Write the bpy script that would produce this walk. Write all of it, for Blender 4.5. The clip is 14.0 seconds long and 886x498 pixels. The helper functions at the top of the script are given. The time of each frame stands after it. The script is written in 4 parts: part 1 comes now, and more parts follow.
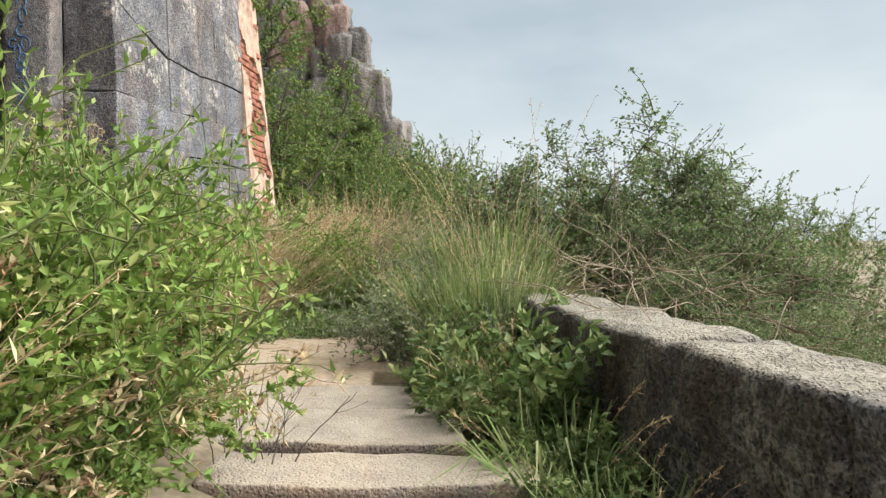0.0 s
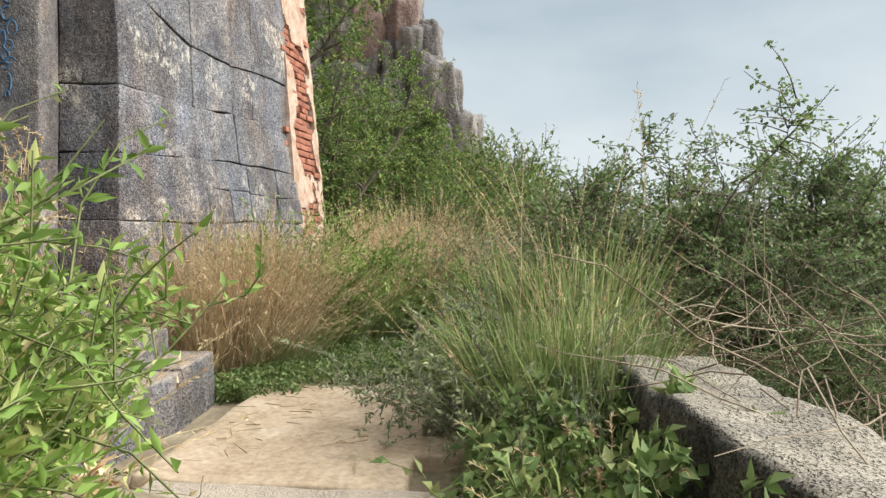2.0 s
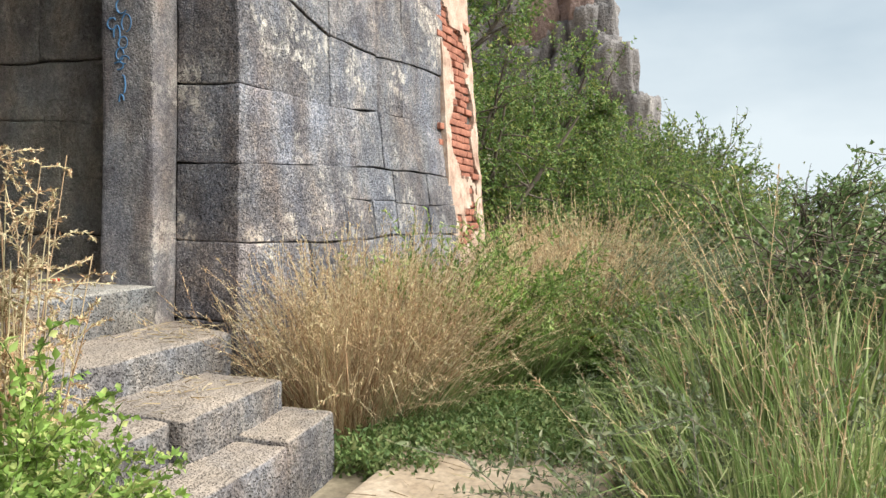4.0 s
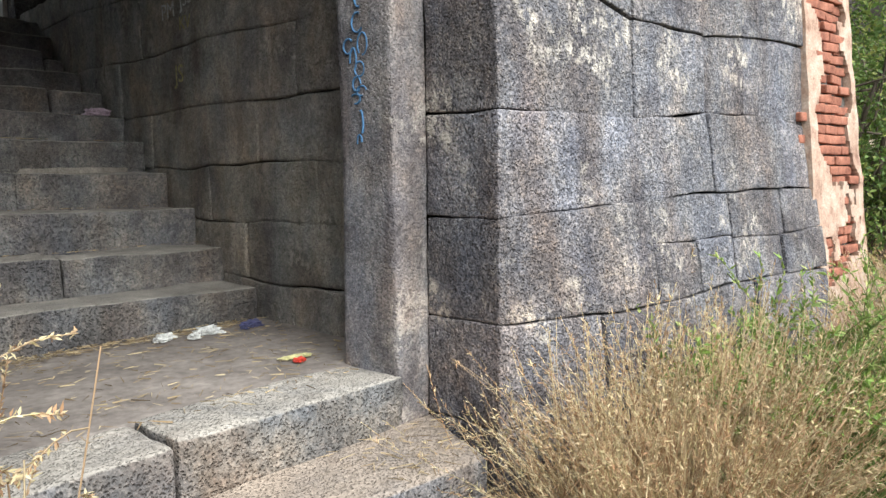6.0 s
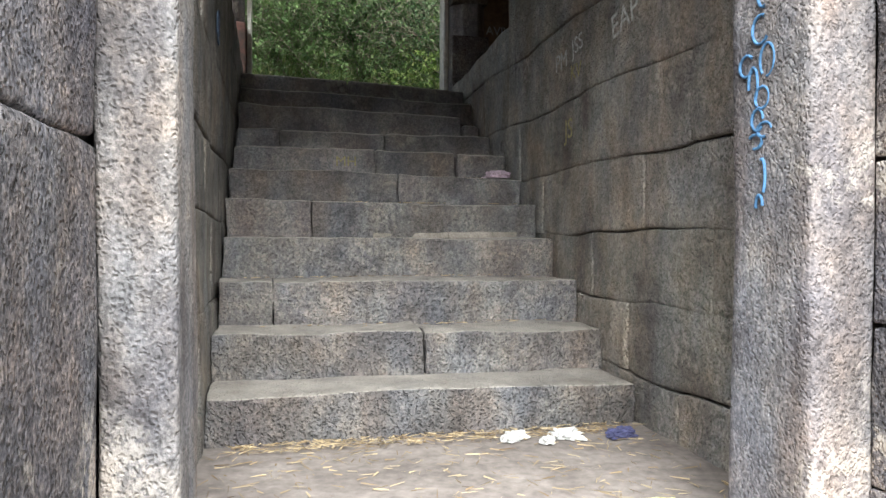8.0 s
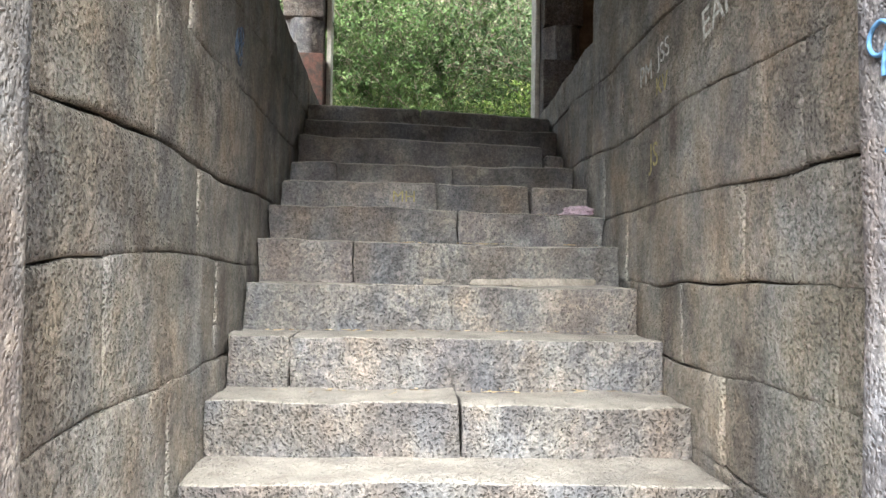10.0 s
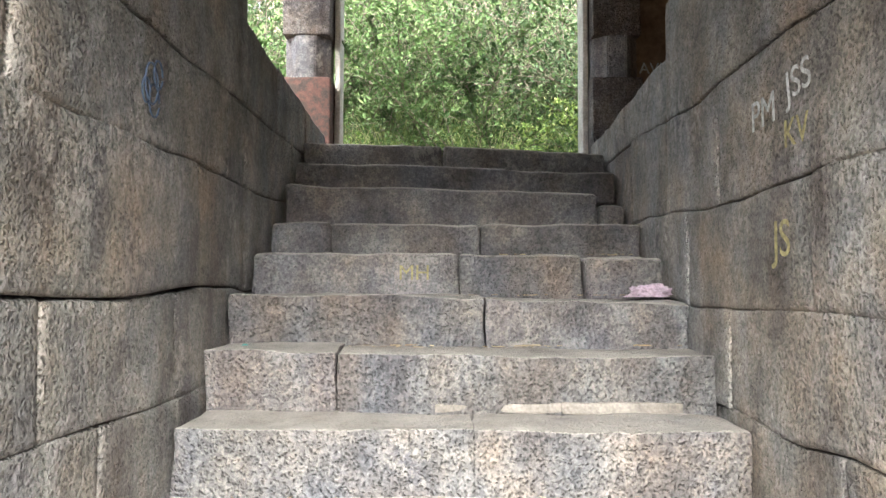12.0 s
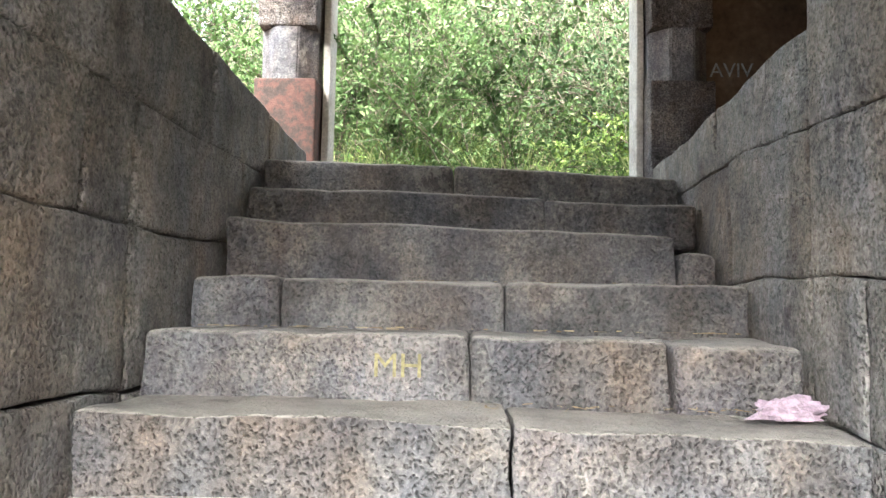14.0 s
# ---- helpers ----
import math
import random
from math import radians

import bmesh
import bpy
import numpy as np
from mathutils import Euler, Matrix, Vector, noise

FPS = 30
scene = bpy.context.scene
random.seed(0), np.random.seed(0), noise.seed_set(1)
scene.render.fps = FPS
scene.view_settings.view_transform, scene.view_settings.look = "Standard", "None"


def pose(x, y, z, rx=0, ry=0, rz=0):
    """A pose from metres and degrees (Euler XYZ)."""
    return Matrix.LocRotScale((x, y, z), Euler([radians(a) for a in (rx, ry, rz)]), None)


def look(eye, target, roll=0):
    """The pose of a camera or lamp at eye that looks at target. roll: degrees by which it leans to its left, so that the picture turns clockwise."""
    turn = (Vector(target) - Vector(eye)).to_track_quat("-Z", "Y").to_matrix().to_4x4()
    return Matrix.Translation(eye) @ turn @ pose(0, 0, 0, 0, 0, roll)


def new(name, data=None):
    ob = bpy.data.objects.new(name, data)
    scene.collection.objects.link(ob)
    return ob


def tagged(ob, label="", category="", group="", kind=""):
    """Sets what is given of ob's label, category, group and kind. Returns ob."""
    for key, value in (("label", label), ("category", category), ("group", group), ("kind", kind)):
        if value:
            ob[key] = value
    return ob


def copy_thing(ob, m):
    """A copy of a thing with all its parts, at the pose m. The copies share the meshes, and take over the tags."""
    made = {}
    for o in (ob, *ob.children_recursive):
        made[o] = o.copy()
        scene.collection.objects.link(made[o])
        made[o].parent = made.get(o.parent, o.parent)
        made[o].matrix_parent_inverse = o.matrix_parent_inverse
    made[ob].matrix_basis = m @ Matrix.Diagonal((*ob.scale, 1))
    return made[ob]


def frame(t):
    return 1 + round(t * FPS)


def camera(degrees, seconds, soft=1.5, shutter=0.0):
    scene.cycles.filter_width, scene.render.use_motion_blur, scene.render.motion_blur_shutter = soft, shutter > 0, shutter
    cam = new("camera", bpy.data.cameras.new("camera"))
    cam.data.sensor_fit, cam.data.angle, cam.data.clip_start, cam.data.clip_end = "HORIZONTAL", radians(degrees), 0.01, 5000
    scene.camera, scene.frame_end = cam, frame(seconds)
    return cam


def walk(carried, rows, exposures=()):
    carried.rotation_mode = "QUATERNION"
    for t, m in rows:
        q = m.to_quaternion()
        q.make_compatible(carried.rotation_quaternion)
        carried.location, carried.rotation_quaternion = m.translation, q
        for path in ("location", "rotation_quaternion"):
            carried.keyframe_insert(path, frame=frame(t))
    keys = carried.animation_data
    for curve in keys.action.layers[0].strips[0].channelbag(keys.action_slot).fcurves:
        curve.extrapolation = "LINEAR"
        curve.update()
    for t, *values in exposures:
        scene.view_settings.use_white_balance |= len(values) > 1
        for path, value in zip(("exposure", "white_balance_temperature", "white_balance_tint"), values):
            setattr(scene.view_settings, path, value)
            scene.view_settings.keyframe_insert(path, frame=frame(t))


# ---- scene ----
cam = camera(62.9, 14.0)

PATH = [
    (0, (-4.658, -2.548, -0.047), (-2.659, -2.611, -0.082), 0.5),
    (0.5, (-4.373, -2.547, -0.044), (-2.374, -2.6, -0.078), 0.8),
    (1, (-4.157, -2.624, -0.032), (-2.158, -2.64, -0.064), 0.8),
    (1.5, (-3.866, -2.617, -0.019), (-1.867, -2.566, -0.058), 0.7),
    (2, (-3.556, -2.601, 0.141), (-1.561, -2.468, 0.085), 0.8),
    (2.2, (-3.449, -2.627, 0.154), (-1.458, -2.456, 0.092), 0.7),
    (4.3, (-2.368, -2.366, 0.464), (-0.485, -1.703, 0.339), 1.6),
    (4.5, (-2.226, -2.284, 0.528), (-0.364, -1.567, 0.39), 1.5),
    (5, (-1.964, -2.228, 0.632), (-0.167, -1.369, 0.445), 0.9),
    (5.5, (-1.671, -2.213, 0.746), (-0.005, -1.128, 0.522), -0.0),
    (6, (-1.398, -2.042, 0.762), (0.058, -0.686, 0.557), -0.7),
    (6.3, (-1.281, -1.948, 0.803), (0.024, -0.445, 0.609), -0.8),
    (6.5, (-1.147, -1.911, 0.781), (0.042, -0.312, 0.613), -1.1),
    (6.8, (-1.024, -1.844, 0.798), (0.01, -0.138, 0.658), -1.0),
    (7, (-0.928, -1.792, 0.799), (-0.011, -0.018, 0.677), -1.1),
    (7.5, (-0.801, -1.586, 0.805), (-0.139, 0.3, 0.73), -0.7),
    (8, (-0.698, -1.479, 0.82), (-0.254, 0.47, 0.78), -0.0),
    (8.2, (-0.585, -1.445, 0.828), (-0.217, 0.52, 0.798), -0.0),
    (10.3, (-0.191, -0.721, 0.899), (-0.098, 1.276, 0.97), 0.6),
    (10.5, (-0.159, -0.6, 0.987), (-0.084, 1.397, 1.067), 0.5),
    (11, (-0.189, -0.3, 1.081), (-0.143, 1.697, 1.196), 0.3),
    (11.5, (-0.177, -0.041, 1.187), (-0.149, 1.956, 1.297), 0.1),
    (12, (-0.088, 0.237, 1.303), (-0.092, 2.235, 1.386), -0.0),
    (12.5, (-0.081, 0.511, 1.343), (-0.111, 2.51, 1.411), 0.0),
    (13, (-0.075, 0.834, 1.538), (-0.12, 2.832, 1.605), 0.3),
    (13.5, (0.002, 1.147, 1.55), (-0.059, 3.143, 1.669), 0.6),
    (14, (-0.033, 1.508, 1.52), (-0.099, 3.502, 1.666), 0.9),
]
EXPOSURES = [(0, 1.0, 6350, 2), (2.2, 0.97, 6350, 2), (4.3, 1.13, 6250, 2), (6.0, 1.1, 6050, 3), (7.5, 1.85, 5950, 4), (8.2, 2.3, 6000, 4),
             (10.3, 3.2, 6150, 4), (12.0, 3.7, 6150, 6), (14.0, 4.25, 6100, 6)]
walk(cam, [(t, look(eye, target, roll)) for t, eye, target, roll in PATH], EXPOSURES)

# ---- world and light ----
SUN_EL, SUN_AZ = 46.0, -93.0          # degrees; azimuth counter-clockwise from +x
world = bpy.data.worlds.new("world")
scene.world = world
world.use_nodes = True
wn, wl = world.node_tree.nodes, world.node_tree.links
wn.clear()
w_out = wn.new("ShaderNodeOutputWorld")
w_bg = wn.new("ShaderNodeBackground")
w_sky = wn.new("ShaderNodeTexSky")
w_sky.sky_type, w_sky.sun_disc = "NISHITA", False
w_sky.sun_elevation, w_sky.sun_rotation = radians(SUN_EL), radians(90 - SUN_AZ)
w_sky.dust_density, w_sky.air_density = 3.0, 1.0
w_co = wn.new("ShaderNodeTexCoord")
w_map = wn.new("ShaderNodeMapping")
w_map.inputs["Scale"].default_value = (1.0, 1.0, 2.6)
w_no = wn.new("ShaderNodeTexNoise")
w_no.inputs["Scale"].default_value, w_no.inputs["Detail"].default_value, w_no.inputs["Roughness"].default_value = 1.6, 7.0, 0.5
w_ramp = wn.new("ShaderNodeValToRGB")
w_ramp.color_ramp.elements[0].position, w_ramp.color_ramp.elements[0].color = 0.36, (3.9, 4.35, 5.0, 1)
w_ramp.color_ramp.elements[1].position, w_ramp.color_ramp.elements[1].color = 0.66, (6.0, 6.2, 6.6, 1)
w_mix = wn.new("ShaderNodeMix")
w_mix.data_type = "RGBA"
w_mix.inputs[0].default_value = 0.965
wl.new(w_co.outputs["Generated"], w_map.inputs["Vector"])
wl.new(w_map.outputs[0], w_no.inputs["Vector"])
wl.new(w_no.outputs[0], w_ramp.inputs[0])
wl.new(w_sky.outputs[0], w_mix.inputs[6])
wl.new(w_ramp.outputs[0], w_mix.inputs[7])
wl.new(w_mix.outputs[2], w_bg.inputs[0])
w_bg.inputs[1].default_value = 0.068
wl.new(w_bg.outputs[0], w_out.inputs[0])

sun = new("sun", bpy.data.lights.new("sun", "SUN"))
sun.data.energy, sun.data.angle, sun.data.color = 5.0, radians(66), (1.0, 0.97, 0.93)
sun_to = Vector((math.cos(radians(SUN_AZ)) * math.cos(radians(SUN_EL)), math.sin(radians(SUN_AZ)) * math.cos(radians(SUN_EL)), math.sin(radians(SUN_EL))))
sun.matrix_world = look(sun_to * 60, (0, 0, 0))

# ---- materials ----


def material(name, rough=0.9):
    m = bpy.data.materials.new(name)
    m.use_nodes = True
    b = m.node_tree.nodes["Principled BSDF"]
    b.inputs["Roughness"].default_value = rough
    b.inputs["Specular IOR Level"].default_value = 0.25
    return m, m.node_tree.nodes, m.node_tree.links, b


def noise_node(n, l, scale, detail=4.0, rough=0.55, stretch=None, vec=None):
    t = n.new("ShaderNodeTexNoise")
    t.inputs["Scale"].default_value, t.inputs["Detail"].default_value, t.inputs["Roughness"].default_value = scale, detail, rough
    if vec is None:
        vec = n.new("ShaderNodeNewGeometry").outputs["Position"]
    if stretch:
        mp = n.new("ShaderNodeMapping")
        mp.inputs["Scale"].default_value = stretch
        l.new(vec, mp.inputs["Vector"])
        vec = mp.outputs[0]
    l.new(vec, t.inputs["Vector"])
    return t.outputs[0]


def noise_color(n, l, scale):
    t = n.new("ShaderNodeTexNoise")
    t.inputs["Scale"].default_value, t.inputs["Detail"].default_value = scale, 2.0
    l.new(n.new("ShaderNodeNewGeometry").outputs["Position"], t.inputs["Vector"])
    return t.outputs["Color"]


def ramp(n, l, fac, *stops):
    r = n.new("ShaderNodeValToRGB")
    e = r.color_ramp.elements
    while len(e) < len(stops):
        e.new(0.5)
    for el, (p, c) in zip(e, stops):
        el.position, el.color = p, (*c, 1) if len(c) == 3 else c
    l.new(fac, r.inputs[0])
    return r.outputs[0]


def mixed(n, l, fac, a, b, blend="MIX"):
    m = n.new("ShaderNodeMix")
    m.data_type, m.blend_type = "RGBA", blend
    for sock, v in ((m.inputs[0], fac), (m.inputs[6], a), (m.inputs[7], b)):
        if isinstance(v, (int, float)):
            sock.default_value = v
        elif isinstance(v, tuple):
            sock.default_value = (*v, 1)
        else:
            l.new(v, sock)
    return m.outputs[2]


def bumped(n, l, b, height, strength, dist):
    bp = n.new("ShaderNodeBump")
    bp.inputs["Strength"].default_value, bp.inputs["Distance"].default_value = strength, dist
    l.new(height, bp.inputs["Height"])
    l.new(bp.outputs[0], b.inputs["Normal"])


G3 = lambda v, t=(1, 1, 1): (v * t[0], v * t[1], v * t[2])


def granite(name, mid, dark, light, stain=0.5, lichen=0.4, dust=0.0, tint=(1.0, 0.97, 0.97), chisel=1.0, fleck=0.75, dust_rim=((0.24, 0.205, 0.175), (0.4, 0.345, 0.295))):
    """Rough-dressed granite: speckle, pits, rain streaks, pale patches and, on its upper faces, dust."""
    m, n, l, b = material(name, 0.88)
    pos = n.new("ShaderNodeNewGeometry")
    info = n.new("ShaderNodeObjectInfo")
    grain = noise_node(n, l, 105, 3, 0.62)
    clot = noise_node(n, l, 36, 5, 0.7, (1, 1, 0.85))
    vor = n.new("ShaderNodeTexVoronoi")
    vor.inputs["Scale"].default_value, vor.inputs["Randomness"].default_value = 84, 1.0
    vmap = n.new("ShaderNodeMapping")
    vmap.inputs["Scale"].default_value = (1, 1, 0.85)
    warp = mixed(n, l, 0.03, pos.outputs["Position"], noise_color(n, l, 30))
    l.new(warp, vmap.inputs["Vector"])
    l.new(vmap.outputs[0], vor.inputs["Vector"])
    peck = ramp(n, l, vor.outputs["Distance"], (0.08, (0, 0, 0)), (0.5, (1, 1, 1)))
    cloud = noise_node(n, l, 2.6, 5, 0.6)
    streak = noise_node(n, l, 5.0, 2, 0.5, (1, 1, 0.25))
    c = ramp(n, l, clot, (0.24, G3(dark, tint)), (0.5, G3(mid, tint)), (0.8, G3(light, (1.0, 0.98, 0.95))))
    c = mixed(n, l, fleck, c, ramp(n, l, grain, (0.38, (0.35, 0.35, 0.36)), (0.5, (0.95, 0.95, 0.95)), (0.64, (1.75, 1.74, 1.7))), "MULTIPLY")
    c = mixed(n, l, 0.45 * chisel, c, ramp(n, l, peck, (0.0, (0.5, 0.5, 0.5)), (0.35, (0.95, 0.95, 0.95)), (1.0, (1.25, 1.25, 1.24))), "MULTIPLY")
    c = mixed(n, l, 1.0, c, ramp(n, l, info.outputs["Random"], (0.0, (0.78, 0.76, 0.76)), (0.5, (1.0, 0.98, 0.96)), (1.0, (1.12, 1.1, 1.12))), "MULTIPLY")
    c = mixed(n, l, 0.9, c, ramp(n, l, noise_node(n, l, 3.4, 6, 0.62), (0.3, (0.52, 0.5, 0.52)), (0.5, (0.98, 0.97, 0.97)), (0.7, (1.4, 1.38, 1.34))), "MULTIPLY")
    c = mixed(n, l, 0.42, c, ramp(n, l, noise_node(n, l, 4.6, 4, 0.6, (1, 1, 0.6)), (0.36, (0.84, 0.93, 1.12)), (0.5, (1, 1, 1)), (0.66, (1.16, 1.0, 0.82))), "MULTIPLY")
    st = ramp(n, l, streak, (0.42, (1, 1, 1)), (0.62, (0, 0, 0)))
    c = mixed(n, l, mixed(n, l, 1.0, st, G3(stain), "MULTIPLY"), mixed(n, l, 1.0, c, (0.48, 0.42, 0.4), "MULTIPLY"), c)
    pale = mixed(n, l, 1.0, ramp(n, l, cloud, (0.55, (0, 0, 0)), (0.63, (1, 1, 1))), ramp(n, l, noise_node(n, l, 24, 7, 0.8, (1, 1, 0.7)), (0.49, (0, 0, 0)), (0.54, (1, 1, 1))), "MULTIPLY")
    c = mixed(n, l, mixed(n, l, 1.0, pale, G3(lichen), "MULTIPLY"), c, (0.46, 0.41, 0.36))
    brown = ramp(n, l, noise_node(n, l, 1.7, 4, 0.6), (0.48, (0, 0, 0)), (0.68, (0.4, 0.4, 0.4)))
    c = mixed(n, l, brown, c, mixed(n, l, 1.0, c, (1.1, 0.86, 0.68), "MULTIPLY"))
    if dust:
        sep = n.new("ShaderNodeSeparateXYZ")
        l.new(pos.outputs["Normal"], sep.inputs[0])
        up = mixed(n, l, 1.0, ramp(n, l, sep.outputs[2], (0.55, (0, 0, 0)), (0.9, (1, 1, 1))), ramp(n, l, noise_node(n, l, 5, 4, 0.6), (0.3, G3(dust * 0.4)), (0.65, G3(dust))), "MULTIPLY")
        c = mixed(n, l, up, c, mixed(n, l, grain, *dust_rim))
    l.new(c, b.inputs["Base Color"])
    h = mixed(n, l, 0.5, mixed(n, l, 0.4, clot, grain), peck)
    bumped(n, l, b, mixed(n, l, 0.5, h, noise_node(n, l, 17, 4, 0.6)), 1.0 * chisel, 0.036)
    return m


m_wall = granite("weathered_granite", 0.26, 0.11, 0.48, 0.3, 0.9, 0.0, (0.9, 0.95, 1.06))
m_inner = granite("passage_granite", 0.32, 0.19, 0.46, 0.3, 0.35, 0.0, (0.95, 0.98, 0.9), 1.15, 0.3)
# Tread dust is real but raised in tone to paint backlight on the lips.
m_step = granite("stair_granite", 0.24, 0.14, 0.37, 0.25, 0.25, 0.95, (0.92, 0.97, 0.98), 1.1, 0.34, ((0.28, 0.25, 0.22), (0.46, 0.41, 0.36)))
m_jamb = granite("jamb_granite", 0.27, 0.14, 0.42, 0.45, 0.5, 0.0, (0.93, 0.95, 0.98), 0.62, 0.45)
m_slab = granite("path_slab_stone", 0.4, 0.27, 0.52, 0.1, 0.2, 0.9, (1.04, 0.97, 0.88), 0.6, 0.5, ((0.29, 0.23, 0.17), (0.44, 0.37, 0.3)))
# Parapet base darkened to paint its shaded side; dust keeps the top pale.
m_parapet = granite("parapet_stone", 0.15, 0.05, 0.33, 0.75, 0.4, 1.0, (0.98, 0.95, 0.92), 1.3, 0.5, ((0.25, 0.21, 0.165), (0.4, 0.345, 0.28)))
m_outer = granite("outer_step_granite", 0.25, 0.11, 0.42, 0.25, 0.3, 0.95, (0.95, 0.96, 0.98), 1.1, 0.45, ((0.26, 0.2, 0.155), (0.4, 0.325, 0.265)))
m_hall = granite("hall_granite", 0.16, 0.06, 0.3, 0.6, 0.15, 0.0, (1.0, 0.9, 0.82))


def simple(name, stops, scale=8, rough=0.9, bump=0.4, dist=0.01, stretch=None, spec=0.2):
    m, n, l, b = material(name, rough)
    b.inputs["Specular IOR Level"].default_value = spec
    a = noise_node(n, l, scale, 6, 0.65, stretch)
    c = ramp(n, l, a, *stops)
    fine = noise_node(n, l, scale * 9, 3, 0.6)
    c = mixed(n, l, 0.6, c, ramp(n, l, fine, (0.3, (0.6, 0.6, 0.6)), (0.7, (1.35, 1.35, 1.35))), "MULTIPLY")
    l.new(c, b.inputs["Base Color"])
    if bump:
        bumped(n, l, b, mixed(n, l, 0.5, a, fine), bump, dist)
    return m


m_joint = simple("joint_shadow_mortar", ((0.3, (0.05, 0.046, 0.042)), (0.7, (0.11, 0.1, 0.09))), 10)
m_soil = simple("dry_soil", ((0.3, (0.13, 0.1, 0.07)), (0.55, (0.22, 0.175, 0.12)), (0.75, (0.3, 0.24, 0.17))), 3.0)
m_sand = simple("path_sand", ((0.3, (0.28, 0.2, 0.135)), (0.6, (0.38, 0.29, 0.21)), (0.8, (0.45, 0.37, 0.29))), 3.5, bump=0.5)
m_landing = simple("landing_floor_stone", ((0.3, (0.12, 0.1, 0.09)), (0.55, (0.2, 0.17, 0.152)), (0.75, (0.28, 0.245, 0.22))), 2.6, bump=0.5)
m_plaster = simple("lime_plaster", ((0.3, (0.2, 0.11, 0.08)), (0.46, (0.36, 0.24, 0.18)), (0.7, (0.47, 0.38, 0.31))), 8.0, bump=0.8)
m_mortar = simple("pale_mortar", ((0.3, (0.14, 0.12, 0.1)), (0.55, (0.23, 0.2, 0.17)), (0.75, (0.32, 0.28, 0.24))), 9.0, bump=0.7)
m_brick = simple("red_brick", ((0.3, (0.16, 0.06, 0.04)), (0.6, (0.32, 0.13, 0.085)), (0.8, (0.42, 0.22, 0.16))), 11, bump=0.9)
m_cliff = simple("cliff_rock", ((0.3, (0.06, 0.055, 0.055)), (0.5, (0.16, 0.14, 0.135)), (0.72, (0.26, 0.23, 0.21))), 0.5, bump=1.0, dist=0.4, stretch=(1, 1, 0.35))
m_cliff_red = simple("red_stained_rock", ((0.3, (0.09, 0.065, 0.06)), (0.55, (0.22, 0.15, 0.13)), (0.75, (0.3, 0.21, 0.18))), 0.4, bump=1.0, dist=0.4, stretch=(1, 1, 0.3))
m_bark = simple("bark", ((0.3, (0.06, 0.045, 0.035)), (0.6, (0.14, 0.11, 0.085)), (0.8, (0.22, 0.18, 0.14))), 14, stretch=(1, 1, 0.3))
m_twig = simple("dry_twig", ((0.3, (0.12, 0.085, 0.06)), (0.6, (0.27, 0.21, 0.15)), (0.8, (0.42, 0.34, 0.26))), 20, bump=0)
m_greystem = simple("grey_twig", ((0.3, (0.1, 0.085, 0.07)), (0.7, (0.24, 0.21, 0.18))), 20, bump=0)
m_greenstem = simple("green_stem", ((0.3, (0.1, 0.12, 0.045)), (0.7, (0.2, 0.21, 0.09))), 20, bump=0)
m_hallwall = simple("brown_hall_plaster", ((0.3, (0.09, 0.055, 0.035)), (0.55, (0.17, 0.11, 0.07)), (0.75, (0.24, 0.17, 0.12))), 3.0)
# Whitewash kept bright enough to paint daylight on the pillar sides.
m_lit_whitewash = simple("lit_whitewash", ((0.3, (0.42, 0.37, 0.32)), (0.6, (0.6, 0.56, 0.5)), (0.8, (0.68, 0.65, 0.6))), 6.0, bump=0.5)
m_redpaint = simple("faded_red_paint", ((0.3, (0.05, 0.04, 0.035)), (0.46, (0.08, 0.055, 0.045)), (0.56, (0.12, 0.06, 0.048)), (0.75, (0.16, 0.085, 0.07))), 18, bump=0.7)


def leafy(name, *cols, rough=0.6, passing=0.35, spec=0.3):
    """Leaf colours picked leaf by leaf, with a slow drift over the plant, and light that comes through."""
    m, n, l, b = material(name, rough)
    b.inputs["Specular IOR Level"].default_value = spec
    rnd = n.new("ShaderNodeNewGeometry").outputs["Random Per Island"]
    k = len(cols)
    c = ramp(n, l, rnd, *[(i / (k - 1), col) for i, col in enumerate(cols)])
    c = mixed(n, l, 0.8, c, ramp(n, l, noise_node(n, l, 2.2, 3, 0.5), (0.32, (0.68, 0.72, 0.7)), (0.68, (1.3, 1.26, 1.1))), "MULTIPLY")
    l.new(c, b.inputs["Base Color"])
    tr = n.new("ShaderNodeBsdfTranslucent")
    l.new(c, tr.inputs["Color"])
    mx = n.new("ShaderNodeMixShader")
    mx.inputs[0].default_value = passing
    out = n["Material Output"] if "Material Output" in n else n.new("ShaderNodeOutputMaterial")
    l.new(b.outputs[0], mx.inputs[1])
    l.new(tr.outputs[0], mx.inputs[2])
    l.new(mx.outputs[0], out.inputs[0])
    return m


m_leaf_bright = leafy("bright_weed_leaf", (0.11, 0.175, 0.036), (0.185, 0.275, 0.06), (0.25, 0.35, 0.095), (0.41, 0.41, 0.17))
m_leaf_mid = leafy("shrub_leaf", (0.07, 0.11, 0.035), (0.12, 0.175, 0.055), (0.18, 0.235, 0.085), (0.28, 0.29, 0.13))
m_leaf_bush = leafy("thorn_bush_leaf", (0.075, 0.125, 0.04), (0.125, 0.185, 0.065), (0.18, 0.235, 0.1), (0.29, 0.3, 0.17), passing=0.38)
m_leaf_grey = leafy("grey_green_leaf", (0.1, 0.125, 0.065), (0.16, 0.19, 0.1), (0.23, 0.26, 0.15), (0.33, 0.33, 0.22), passing=0.38)
m_leaf_tree = leafy("tree_leaf", (0.062, 0.108, 0.026), (0.11, 0.17, 0.045), (0.165, 0.24, 0.065), (0.3, 0.3, 0.09))
